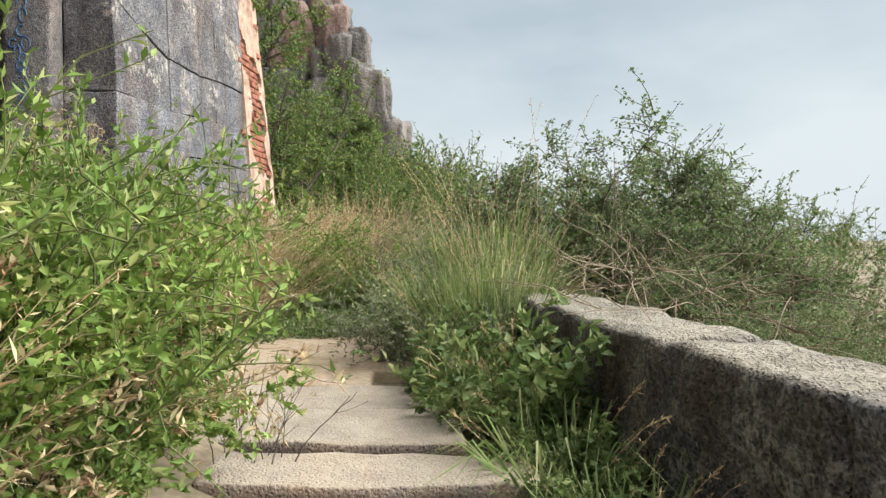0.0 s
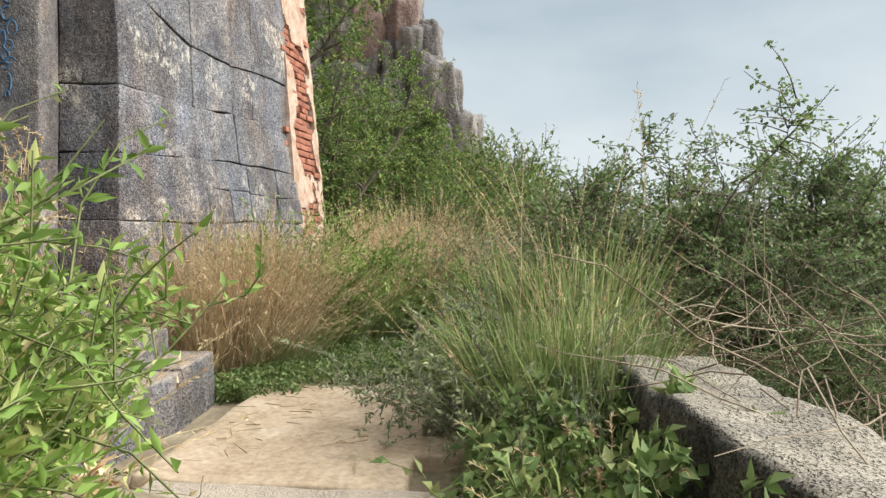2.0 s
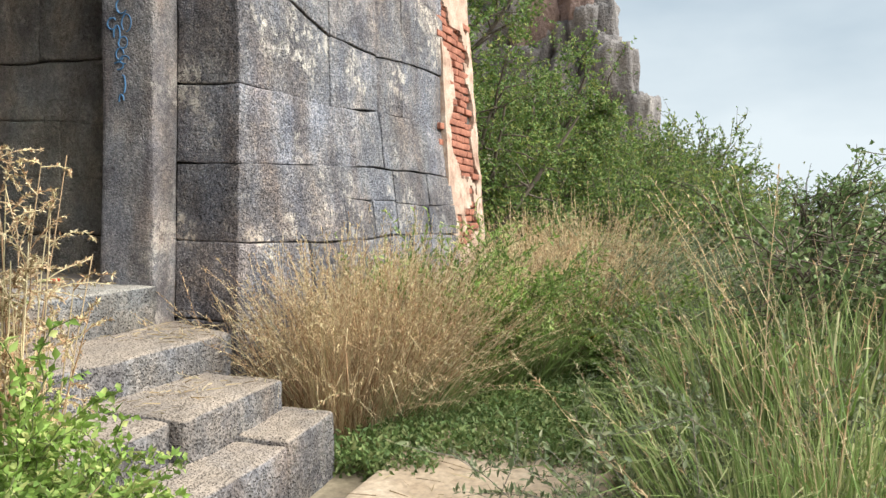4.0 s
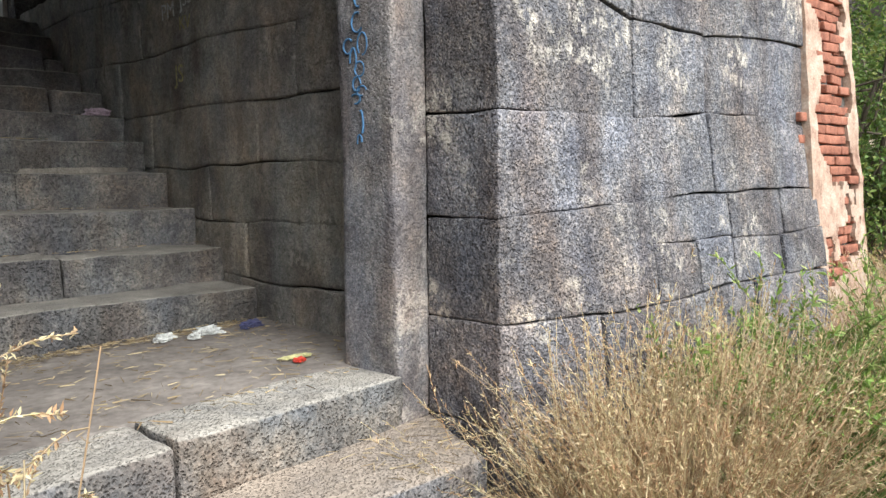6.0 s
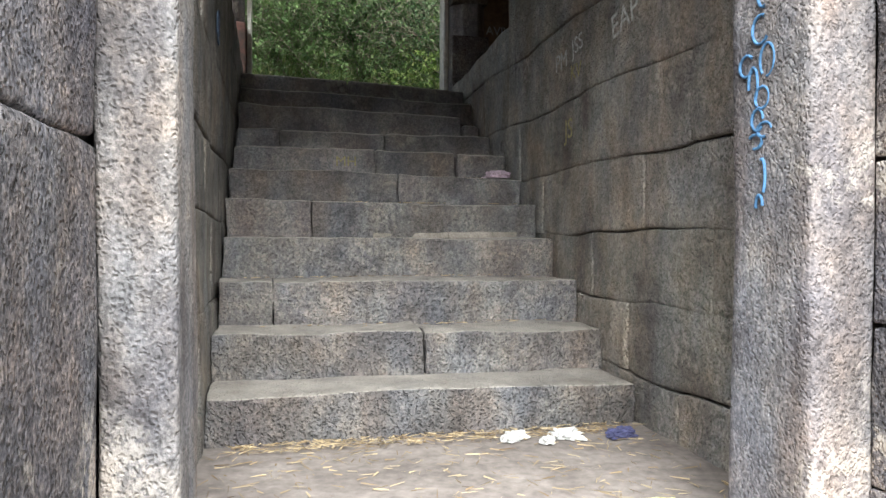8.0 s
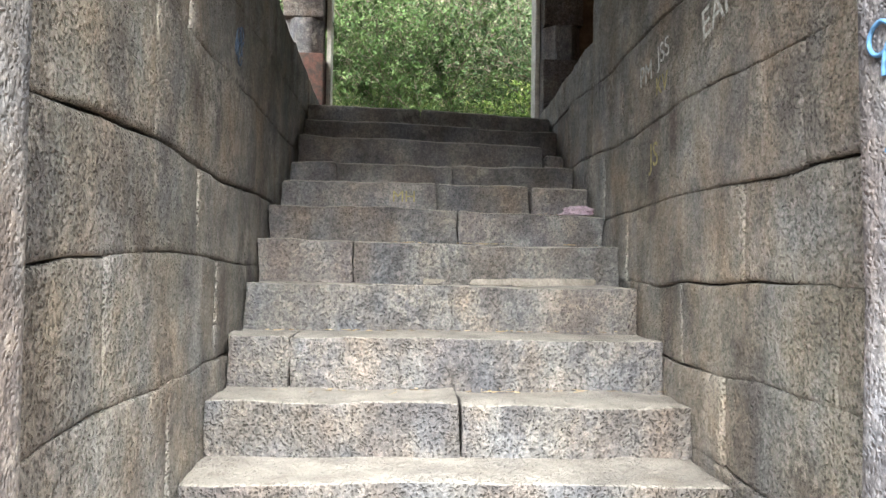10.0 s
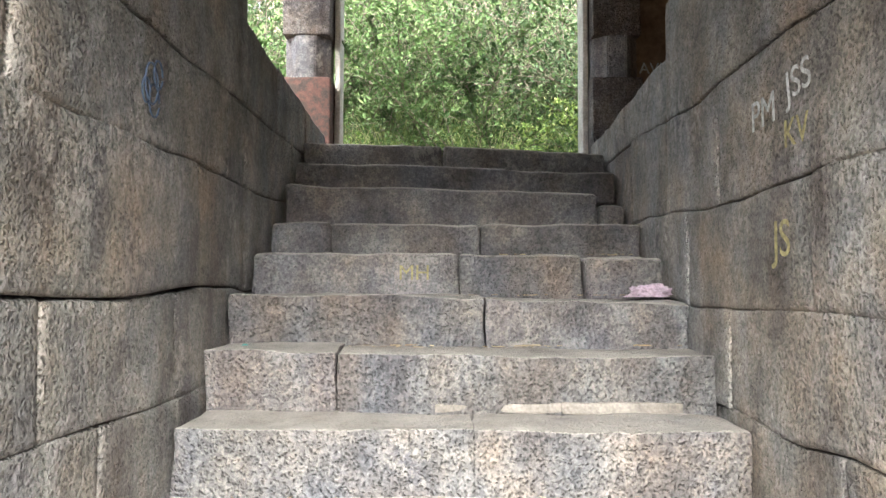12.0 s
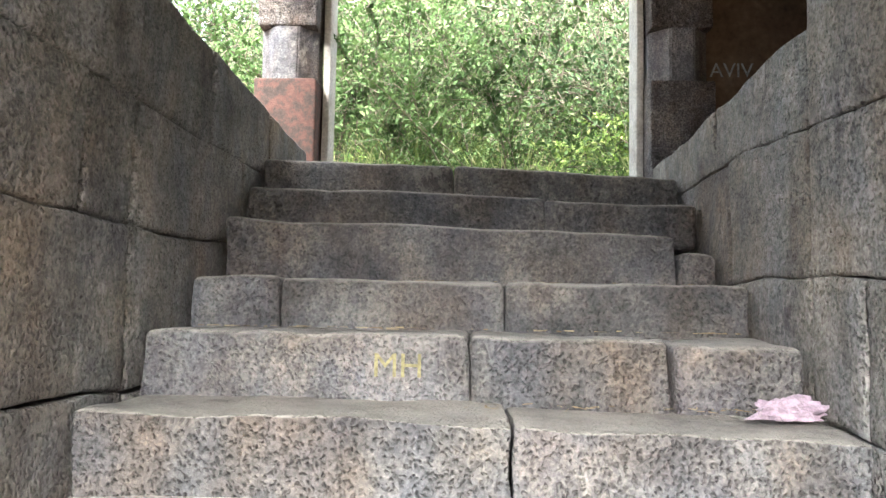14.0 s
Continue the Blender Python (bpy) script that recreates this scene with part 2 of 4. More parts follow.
m_leaf_hill = leafy("hillside_leaf", (0.042, 0.072, 0.024), (0.064, 0.104, 0.036), (0.086, 0.136, 0.05), (0.126, 0.166, 0.07), passing=0.2, spec=0.1)
# Darker version of the hillside leaf, with shade put into the colour.
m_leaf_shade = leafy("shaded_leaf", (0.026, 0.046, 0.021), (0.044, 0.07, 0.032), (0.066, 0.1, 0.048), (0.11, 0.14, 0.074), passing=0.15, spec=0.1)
m_grass_dry = leafy("dry_grass", (0.3, 0.17, 0.1), (0.46, 0.31, 0.2), (0.66, 0.54, 0.37), (0.44, 0.36, 0.2), rough=0.8, passing=0.25, spec=0.1)
m_grass_green = leafy("green_grass", (0.12, 0.18, 0.05), (0.2, 0.26, 0.09), (0.28, 0.31, 0.14), (0.42, 0.38, 0.22), rough=0.7, passing=0.3, spec=0.15)
m_straw = leafy("straw_litter", (0.16, 0.11, 0.07), (0.3, 0.22, 0.14), (0.45, 0.36, 0.24), (0.12, 0.08, 0.05), rough=0.85, passing=0.1, spec=0.1)
m_flower = leafy("yellow_flower", (0.6, 0.38, 0.02), (0.7, 0.5, 0.04), passing=0.3)


def paint(name, col, rough=0.8):
    m, n, l, b = material(name, rough)
    wear = ramp(n, l, noise_node(n, l, 40, 4, 0.7), (0.4, (0, 0, 0)), (0.6, (1, 1, 1)))
    l.new(mixed(n, l, wear, col, tuple(v * 0.55 for v in col)), b.inputs["Base Color"])
    return m


m_white = paint("white_chalk", (0.47, 0.455, 0.43))
m_blue = paint("blue_paint", (0.1, 0.22, 0.4))
m_blue_faded = paint("faded_blue_paint", (0.075, 0.1, 0.15))
m_yellow = paint("yellow_chalk", (0.33, 0.285, 0.14))
m_pink = paint("pink_plastic", (0.48, 0.36, 0.42), 0.45)
m_paper = paint("white_plastic", (0.65, 0.63, 0.6), 0.5)
m_darkblue = paint("blue_wrapper", (0.08, 0.08, 0.16), 0.5)
m_red = paint("red_wrapper", (0.5, 0.05, 0.03), 0.45)
m_pale = paint("pale_wrapper", (0.55, 0.5, 0.25), 0.5)
m_teal = paint("teal_wrapper", (0.05, 0.35, 0.32), 0.5)

# ---- mesh tools ----
rng = np.random.default_rng(7)


def unit(v):
    return v / np.maximum(np.linalg.norm(v, axis=-1, keepdims=True), 1e-9)


def tri_mesh(name, v, f, smooth=False):
    """A mesh from arrays of points and triangles."""
    me = bpy.data.meshes.new(name)
    v, f = np.asarray(v, np.float32), np.asarray(f, np.int32)
    me.vertices.add(len(v))
    me.vertices.foreach_set("co", v.ravel())
    me.loops.add(f.size)
    me.loops.foreach_set("vertex_index", f.ravel())
    me.polygons.add(len(f))
    me.polygons.foreach_set("loop_start", np.arange(0, f.size, 3, dtype=np.int32))
    me.polygons.foreach_set("loop_total", np.full(len(f), 3, np.int32))
    if smooth:
        me.polygons.foreach_set("use_smooth", np.ones(len(f), bool))
    me.update(calc_edges=True)
    return me


def place(name, me, mat, parent=None, label=""):
    """Links a mesh as one object, a part where it has a parent."""
    if isinstance(me, bmesh.types.BMesh):
        bm, me = me, bpy.data.meshes.new(name)
        bm.to_mesh(me)
        bm.free()
    if mat is not None and not me.materials:
        me.materials.append(mat)
    ob = new(name, me)
    ob.parent = parent
    if label:
        tagged(ob, label)
    return ob


part = place


def thing(name, label, category, at=(0, 0, 0), group="", kind=""):
    ob = new(name)
    ob.location = at
    return tagged(ob, label, category, group, kind)


def lumpy(v, amount, scale, seed=0.0):
    out = []
    for p in v:
        q = Vector(p) * scale + Vector((seed, seed * 1.7, -seed))
        out.append(Vector(p) + noise.noise_vector(q) * amount)
    return out


def block_mesh(name, c, r=0.018, n=3, rough=0.006, seed=0.0):
    """A worn stone between eight corners (z lowest, then y, then x fastest), with rounded edges and an uneven face."""
    c = np.array(c, float)
    size = [max(np.linalg.norm(c[1] - c[0]), 4 * r), max(np.linalg.norm(c[2] - c[0]), 4 * r), max(np.linalg.norm(c[4] - c[0]), 4 * r)]
    ticks = [[0, r * 0.5, r * 1.6, *[s * i / n for i in range(1, n)], s - r * 1.6, s - r * 0.5, s] for s in size]
    ticks = [sorted(set(round(t, 5) for t in tk)) for tk in ticks]
    dims = [len(t) for t in ticks]
    index, pts = {}, []

    def at(i, j, k):
        if (i, j, k) not in index:
            p = np.array([ticks[0][i], ticks[1][j], ticks[2][k]])
            q = np.clip(p, r, np.array(size) - r)
            d = p - q
            m = np.linalg.norm(d)
            if m > 1e-9:
                p = q + d / m * r
            u, v, w = p / size
            b = [(1 - u) * (1 - v) * (1 - w), u * (1 - v) * (1 - w), (1 - u) * v * (1 - w), u * v * (1 - w), (1 - u) * (1 - v) * w, u * (1 - v) * w, (1 - u) * v * w, u * v * w]
            index[(i, j, k)] = len(pts)
            pts.append(np.array(b) @ c)
        return index[(i, j, k)]

    faces = []
    for axis in range(3):
        a, b = [x for x in range(3) if x != axis]
        for side in (0, dims[axis] - 1):
            for i in range(dims[a] - 1):
                for j in range(dims[b] - 1):
                    q = []
                    for di, dj in ((0, 0), (1, 0), (1, 1), (0, 1)):
                        idx = [0, 0, 0]
                        idx[axis], idx[a], idx[b] = side, i + di, j + dj
                        q.append(at(*idx))
                    if (side == 0) != (axis == 1):
                        q.reverse()
                    faces.append(q)
    v = lumpy(lumpy(pts, rough, 7, seed), rough * 1.3, 2.3, seed + 5)
    me = bpy.data.meshes.new(name)
    me.from_pydata(v, [], faces)
    me.polygons.foreach_set("use_smooth", np.ones(len(faces), bool))
    me.update()
    return me


def box8(x0, x1, y0, y1, z0, z1):
    return [(x, y, z) for z in (z0, z1) for y in (y0, y1) for x in (x0, x1)]


seed_count = [0]


def stone(name, c, mat, parent, r=0.018, n=3, rough=0.006, label="", sway=0.0):
    """One stone; sway bends its beds up and down the way its neighbours bend."""
    seed_count[0] += 1
    me = block_mesh(name, c, r, n, rough, seed_count[0] * 3.1)
    if sway:
        for v in me.vertices:
            p = v.co
            v.co.z += sway * (noise.noise(Vector((p.x * 1.1, p.y * 1.1, p.z * 1.5))) + 0.45 * noise.noise(Vector((p.x * 3.7, p.y * 3.7, p.z * 4.0))))
    return part(name, me, mat, parent, label)


def slab(name, x0, x1, y0, y1, z0, z1, mat, parent=None, label=""):
    """A plain straight-edged mass of masonry."""
    bm = bmesh.new()
    v = [bm.verts.new(p) for p in box8(x0, x1, y0, y1, z0, z1)]
    for f in ((0, 2, 3, 1), (4, 5, 7, 6), (0, 1, 5, 4), (2, 6, 7, 3), (0, 4, 6, 2), (1, 3, 7, 5)):
        bm.faces.new([v[i] for i in f])
    return part(name, bm, mat, parent, label)


def tubes(lines, radii, sides=3):
    """Thin tapering rods along polylines: arrays (n, k, 3) and (n, k)."""
    n, k, _ = lines.shape
    d = unit(lines[:, -1] - lines[:, 0])
    a = unit(np.cross(d, rng.normal(size=(n, 3))))
    b = np.cross(d, a)
    ang = np.arange(sides) * 2 * np.pi / sides
    ring = a[:, None, :] * np.cos(ang)[None, :, None] + b[:, None, :] * np.sin(ang)[None, :, None]
    v = lines[:, :, None, :] + ring[:, None] * radii[:, :, None, None]
    base = (np.arange(n)[:, None, None] * k + np.arange(k - 1)[None, :, None]) * sides
    s0, s1 = np.arange(sides)[None, None, :], ((np.arange(sides) + 1) % sides)[None, None, :]
    q = [base + s0, base + s1, base + sides + s1, base + sides + s0]
    f = np.concatenate([np.stack([q[0], q[1], q[2]], -1).reshape(-1, 3), np.stack([q[0], q[2], q[3]], -1).reshape(-1, 3)])
    return v.reshape(-1, 3), f


def leaves(p, d, length, width, fold=0.25):
    """Pointed leaves folded along the midrib."""
    n = len(p)
    d = unit(d)
    s = unit(np.cross(d, rng.normal(size=(n, 3)) + np.array([0, 0, 1.2])))
    up = np.cross(s, d)
    L, W = np.broadcast_to(length, n)[:, None], np.broadcast_to(width, n)[:, None]
    mid = p + d * L * 0.42 + up * W * fold
    tip = p + d * L - up * W * fold * 0.6
    v = np.stack([p, mid + s * W * 0.5, tip, mid - s * W * 0.5], 1).reshape(-1, 3)
    i = np.arange(n)[:, None] * 4
    f = np.concatenate([i + np.array([[0, 1, 2]]), i + np.array([[0, 2, 3]])])
    return v, f


def blades(p, d, length, width, droop):
    """Grass blades that bend over at the tip."""
    n = len(p)
    d = unit(d)
    L = np.broadcast_to(length, n)[:, None]
    W = np.broadcast_to(width, n)[:, None]
    dr = np.broadcast_to(droop, n)[:, None]
    flat = d * np.array([1, 1, 0]) + rng.normal(size=(n, 3)) * np.array([0.15, 0.15, 0])
    s = unit(np.cross(d, rng.normal(size=(n, 3)))) * W * 0.5
    m1 = p + d * L * 0.4
    m2 = p + d * L * 0.75 + flat * L * 0.12 * dr
    tip = p + d * L * 0.95 + flat * L * 0.5 * dr - np.array([0, 0, 1]) * L * 0.28 * dr
    v = np.stack([p - s, p + s, m1 - s * 0.9, m1 + s * 0.9, m2 - s * 0.6, m2 + s * 0.6, tip], 1).reshape(-1, 3)
    i = np.arange(n)[:, None] * 7
    f = np.concatenate([i + np.array([t]) for t in ((0, 1, 3), (0, 3, 2), (2, 3, 5), (2, 5, 4), (4, 5, 6))])
    return v, f


def joined(*vf):
    v, f, k = [], [], 0
    for a, b in vf:
        v.append(a)
        f.append(b + k)
        k += len(a)
    return np.concatenate(v), np.concatenate(f)


def sprays(starts, dirs, length, k=6, wobble=0.25, sag=0.3):
    """Curved polylines from points: (n, k, 3)."""
    n = len(starts)
    L = np.broadcast_to(length, n)
    out = np.zeros((n, k, 3))
    out[:, 0] = starts
    d = unit(dirs)
    for i in range(1, k):
        d = unit(d + rng.normal(size=(n, 3)) * wobble / math.sqrt(k) - np.array([0, 0, sag / k]))
        out[:, i] = out[:, i - 1] + d * (L / (k - 1))[:, None]
    return out


def along(lines, count, lo=0.15, hi=1.0):
    """Points and directions at random along polylines."""
    n, k, _ = lines.shape
    i = rng.integers(0, n, count)
    t = rng.uniform(lo, hi, count) * (k - 1)
    j = np.minimum(t.astype(int), k - 2)
    w = (t - j)[:, None]
    a, b = lines[i, j], lines[i, j + 1]
    return a * (1 - w) + b * w, unit(b - a)


def shrub(name, label, height, spread, stems, twigs, count, leaf, wide, m_leaf, m_stem, sag=0.35, lean=0.55, thick=0.006, up=0.4, flowers=0):
    """A bushy plant: stems that fan out of one root, side twigs, and leaves on both."""
    root = thing(name, label, "shrub")
    a = rng.uniform(0, 2 * np.pi, stems)
    st = np.stack([np.cos(a), np.sin(a), np.zeros(stems)], 1) * rng.uniform(0, spread * 0.45, stems)[:, None]
    dr = np.stack([np.cos(a) * lean, np.sin(a) * lean, np.ones(stems)], 1) + rng.normal(size=(stems, 3)) * 0.2
    main = sprays(st, dr, rng.uniform(0.65, 1.1, stems) * height, 7, 0.45, sag)
    p, d = along(main, twigs, 0.25, 1.0)
    side = sprays(p, d * 0.5 + rng.normal(size=(twigs, 3)) * 0.7 + np.array([0, 0, 0.25]), rng.uniform(0.12, 0.38, twigs) * height, 4, 0.5, sag)
    v1, f1 = tubes(main, np.linspace(thick, thick * 0.3, 7)[None].repeat(stems, 0))
    v2, f2 = tubes(side, np.linspace(thick * 0.45, thick * 0.2, 4)[None].repeat(twigs, 0))
    v, f = joined((v1, f1), (v2, f2))
    tagged(part("branchwork", tri_mesh("branchwork", v, f, True), m_stem, root), kind="stuff")
    n1 = int(count * 0.75)
    pa, da = along(side, n1, 0.1)
    pb, db = along(main, count - n1, 0.3)
    p, d = np.concatenate([pa, pb]), np.concatenate([da, db])
    d = d * 0.6 + rng.normal(size=(count, 3)) * 0.75 + np.array([0, 0, up])
    v, f = leaves(p, d, leaf * rng.uniform(0.55, 1.25, count), wide * rng.uniform(0.6, 1.2, count))
    tagged(part("foliage", tri_mesh("foliage", v, f), m_leaf, root), kind="stuff")
    if flowers:
        p, d = along(main, flowers, 0.8)
        p, d = np.repeat(p, 6, 0), rng.normal(size=(flowers * 6, 3)) + np.array([0, 0, 0.5])
        v, f = leaves(p, d, 0.034, 0.022)
        tagged(part("blossom", tri_mesh("blossom", v, f), m_flower, root, "small yellow flowers"), kind="stuff")
    return root


def grass_clump(name, label, height, spread, count, mat, droop=0.6, width=0.006, seeds=0, lean=0.3):
    """A tuft of tall grass, with feathery seed heads on some stalks."""
    root = thing(name, label, "grass")
    a, r = rng.uniform(0, 2 * np.pi, count), spread * np.sqrt(rng.uniform(0, 1, count))
    p = np.stack([np.cos(a) * r, np.sin(a) * r, np.full(count, -0.03)], 1)
    d = np.stack([np.cos(a) * lean, np.sin(a) * lean, np.ones(count)], 1) + rng.normal(size=(count, 3)) * np.array([0.22, 0.22, 0])
    L = height * rng.uniform(0.45, 1.0, count)
    v, f = blades(p, d, L, width * rng.uniform(0.5, 1.2, count), droop * rng.uniform(0.2, 1.4, count))
    tagged(part("tuft", tri_mesh("tuft", v, f), mat, root), kind="stuff")
    if seeds:
        i = rng.integers(0, count, seeds)
        stalk = sprays(p[i], d[i], height * rng.uniform(0.85, 1.2, seeds), 6, 0.25, 0.5)
        v1, f1 = tubes(stalk, np.linspace(0.0022, 0.0009, 6)[None].repeat(seeds, 0))
        k = seeds * 26
        q, e = along(stalk, k, 0.62)
        v2, f2 = leaves(q, e + rng.normal(size=(k, 3)) * 0.55, rng.uniform(0.012, 0.035, k), 0.005)
        v, f = joined((v1, f1), (v2, f2))
        tagged(part("seed_plume", tri_mesh("seed_plume", v, f), m_grass_dry, root, "dry feathery seed heads"), kind="stuff")
    return root


def copies(src, spots, group):
    """Further plants like src. spots: x, y, z, turn, scale."""
    tagged(src, group=group)
    for x, y, z, turn, s in spots:
        copy_thing(src, pose(x, y, z, 0, 0, turn) @ Matrix.Diagonal((s, s, s * 0.95, 1)))


def put_at(ob, x, y, z, turn=0, s=1.0):
    ob.matrix_basis = pose(x, y, z, 0, 0, turn) @ Matrix.Diagonal((s, s, s, 1))
    return ob

# ---- ground ----


def smooth(a, b, x):
    t = min(max((x - a) / (b - a), 0.0), 1.0)
    return t * t * (3 - 2 * t)


def ground_z(x, y):
    path = -0.88 - 0.1 * max(0.0, min(-2.3 - x, 6.0)) - 0.05 * max(0.0, min(-2.3 - x, 1.0))
    east = 0.1 * max(0.0, min(x - 3.0, 40.0)) + 0.38 * max(0.0, min(y + 1.0, 30.0)) * smooth(4.2, 5.5, x)
    drop = -0.5 * max(0.0, min(-3.75 - y, 10.0))
    bank = 0.32 * smooth(-2.05, -1.3, y) * smooth(-0.9, -1.6, x) * (1 - smooth(-0.6, -0.45, y) * 0.5)
    z = path + east + drop + bank
    if y > 5.3:
        z = max(z, -0.9 + 2.95 * smooth(5.3, 6.7, y) + 0.6 * max(0.0, min(y - 8.0, 30.0)) * (1 - 0.3 * smooth(4, 8, abs(x))))
    return z + 0.03 * noise.noise(Vector((x * 1.3, y * 1.3, 0.3)))


def build_ground():
    xs = [-2500, -600, -150, -50, -25, -14, *np.arange(-9, 12.01, 0.25), 14, 17, 22, 30, 45, 70, 150, 600, 2500]
    ys = [-2500, -600, -150, -60, -30, -18, *np.arange(-12, 12.01, 0.25), 14, 17, 22, 30, 45, 70, 150, 600, 2500]
    v = [(x, y, ground_z(x, y)) for y in ys for x in xs]
    w = len(xs)
    f = [(j * w + i, j * w + i + 1, (j + 1) * w + i + 1, (j + 1) * w + i) for j in range(len(ys) - 1) for i in range(w - 1)]
    me = bpy.data.meshes.new("ground")
    me.from_pydata(v, [], f)
    me.polygons.foreach_set("use_smooth", np.ones(len(f), bool))
    tagged(place("ground", me, m_soil), "dry brown earth under weeds and grass", "ground", kind="structure")


build_ground()

# ---- gate: masses behind the dressed stone ----
XL, XR = -1.01, 0.955            # inner faces of the stair passage
LAND = -0.07                     # landing level
TOP = 2.15                       # upper hall floor


def face_y(x, z):
    """The battered front face to the east of the gate."""
    return -0.29 - 0.115 * (x - 0.8) - 0.16 * max(0.0, 1.0 - z) * smooth(0.8, 1.5, x) + 0.05 * max(0.0, z - 1.0)


wall_east = thing("wall_east", "grey weathered granite gate wall of large fitted blocks", "wall", kind="structure")
slab("core", 1.02, 3.6, -0.12, 5.35, -1.1, 2.2, m_joint, wall_east)
slab("upper_core", 1.02, 3.6, -0.12, 3.55, 2.2, 4.2, m_joint, wall_east)
wall_west = thing("wall_west", "dark granite gate wall beside the stair", "wall", kind="structure")
slab("core", -9.0, -1.1, -0.3, 5.8, -1.6, 2.3, m_joint, wall_west)
slab("upper_core", -9.0, -1.1, -0.3, 3.5, 2.3, 4.2, m_joint, wall_west)

# dressed face east of the gate: courses of (z bottom, z top) at each end of every stone
EAST = (
    (0.8, 1.42, -0.95, -0.95, -0.27, -0.27), (1.42, 2.1, -0.95, -0.95, -0.27, -0.25), (2.1, 2.8, -0.95, -0.95, -0.25, -0.24), (2.8, 3.5, -0.95, -0.95, -0.24, -0.22),
    (0.8, 1.3, -0.27, -0.27, 0.17, 0.17), (1.3, 1.95, -0.27, -0.26, 0.17, 0.16), (1.95, 2.6, -0.26, -0.24, 0.16, 0.17), (2.6, 3.5, -0.24, -0.22, 0.17, 0.16),
    (0.8, 1.45, 0.17, 0.17, 0.588, 0.63), (1.45, 1.7, 0.17, 0.16, 0.63, 0.64), (1.7, 2.42, 0.43, 0.42, 0.64, 0.65), (1.7, 2.08, 0.16, 0.165, 0.43, 0.425), (2.08, 2.42, 0.165, 0.17, 0.425, 0.42),
    (2.42, 3.02, 0.41, 0.4, 0.65, 0.67), (2.42, 2.95, 0.17, 0.165, 0.41, 0.4), (3.02, 3.5, 0.4, 0.42, 0.67, 0.66), (2.95, 3.5, 0.165, 0.16, 0.4, 0.42),
    (0.8, 2.0, 0.588, 0.645, 1.0, 1.036), (2.0, 2.3, 0.645, 0.65, 1.036, 1.06), (2.3, 3.1, 0.65, 0.67, 1.06, 1.06), (3.1, 3.5, 0.67, 0.66, 1.06, 1.04),
    (0.8, 1.68, 1.0, 1.01, 1.72, 1.46), (1.68, 2.28, 1.01, 1.06, 1.46, 1.45), (2.28, 2.7, 1.06, 1.06, 1.45, 1.49), (2.7, 3.5, 1.06, 1.04, 1.49, 1.52),
    (0.8, 1.3, 1.72, 1.572, 2.35, 2.255), (1.3, 1.68, 1.572, 1.46, 2.255, 2.18), (1.68, 2.28, 1.46, 1.45, 2.18, 2.116), (2.28, 2.7, 1.45, 1.49, 2.116, 2.09), (2.7, 3.5, 1.49, 1.52, 2.09, 2.0),
    (0.8, 1.9, 2.35, 2.14, 2.95, 2.8), (1.9, 2.7, 2.14, 2.09, 2.8, 2.75), (2.7, 3.5, 2.09, 2.0, 2.75, 2.7),
    (0.8, 1.5, 2.95, 2.85, 3.6, 3.6), (1.5, 2.6, 2.85, 2.76, 3.6, 3.6), (2.6, 3.5, 2.76, 2.7, 3.6, 3.6),
    (0.8, 2.0, 3.6, 3.6, 4.2, 4.2), (2.0, 3.5, 3.6, 3.6, 4.2, 4.2),
)
J = 0.0035
for x0, x1, a0, a1, b0, b1 in EAST:
    corner = x0 == 0.8
    back = 0.098 if corner else -0.1
    xa, xb = x0 + (0 if corner else J), x1 - J
    out = rng.uniform(-0.008, 0.014)
    c = []
    for za, zb in ((a0 + J, a1 + J), (b0 - J, b1 - J)):
        c += [(xa, face_y(xa, za) - (0 if corner else out), za), (xb, face_y(xb, zb) - out, zb), (xa, back, za), (xb, back, zb)]
    stone("block", c, m_wall, wall_east, 0.008, 8, 0.006, sway=0.02)

# returns on the west side of the opening
for i, (z0, z1) in enumerate(((-0.95, -0.3), (-0.3, 0.24), (0.24, 1.0), (1.0, 1.55), (1.55, 2.2), (2.2, 2.95), (2.95, 4.2))):
    stone("block", box8(-2.0 + 0.2 * (i % 2), -1.05, -0.46, 0.08, z0 + J, z1 - J), m_wall, wall_west, 0.016, 4, 0.009)
    stone("block", box8(-3.4, -2.01 + 0.2 * (i % 2), -0.45, -0.25, z0 + J, z1 - J), m_wall, wall_west, 0.016, 3, 0.009)
    for k in range(4):
        stone("block", box8(-3.41 - 1.35 * (k + 1), -3.41 - 1.35 * k - J, -0.45, -0.25, z0 - 0.5 * (i == 0) + J, z1 - J), m_wall, wall_west, 0.016, 3, 0.009)

# door jambs: tall single stones
for name, x0, x1, label in (("jamb_east", 0.615, 0.815, "tall dressed granite door jamb with blue scrawl"), ("jamb_west", -1.06, -0.9, "tall dressed granite door jamb, mottled grey")):
    jb = thing(name, label, "door jamb", kind="structure")
    stone("shaft", box8(x0, x1, 0.1, 0.44, -0.3, 3.1), m_jamb, jb, 0.022, 9, 0.008)
lint = thing("lintel", "heavy dark granite lintel over the gate", "lintel", kind="structure")
stone("beam", box8(-1.15, 1.0, 0.06, 0.46, 3.1, 3.5), m_jamb, lint, 0.02, 4)
slab("wall_over_gate", -1.05, 0.98, -0.3, 0.6, 3.5, 4.2, m_wall, lint)

# passage walls, built of long courses


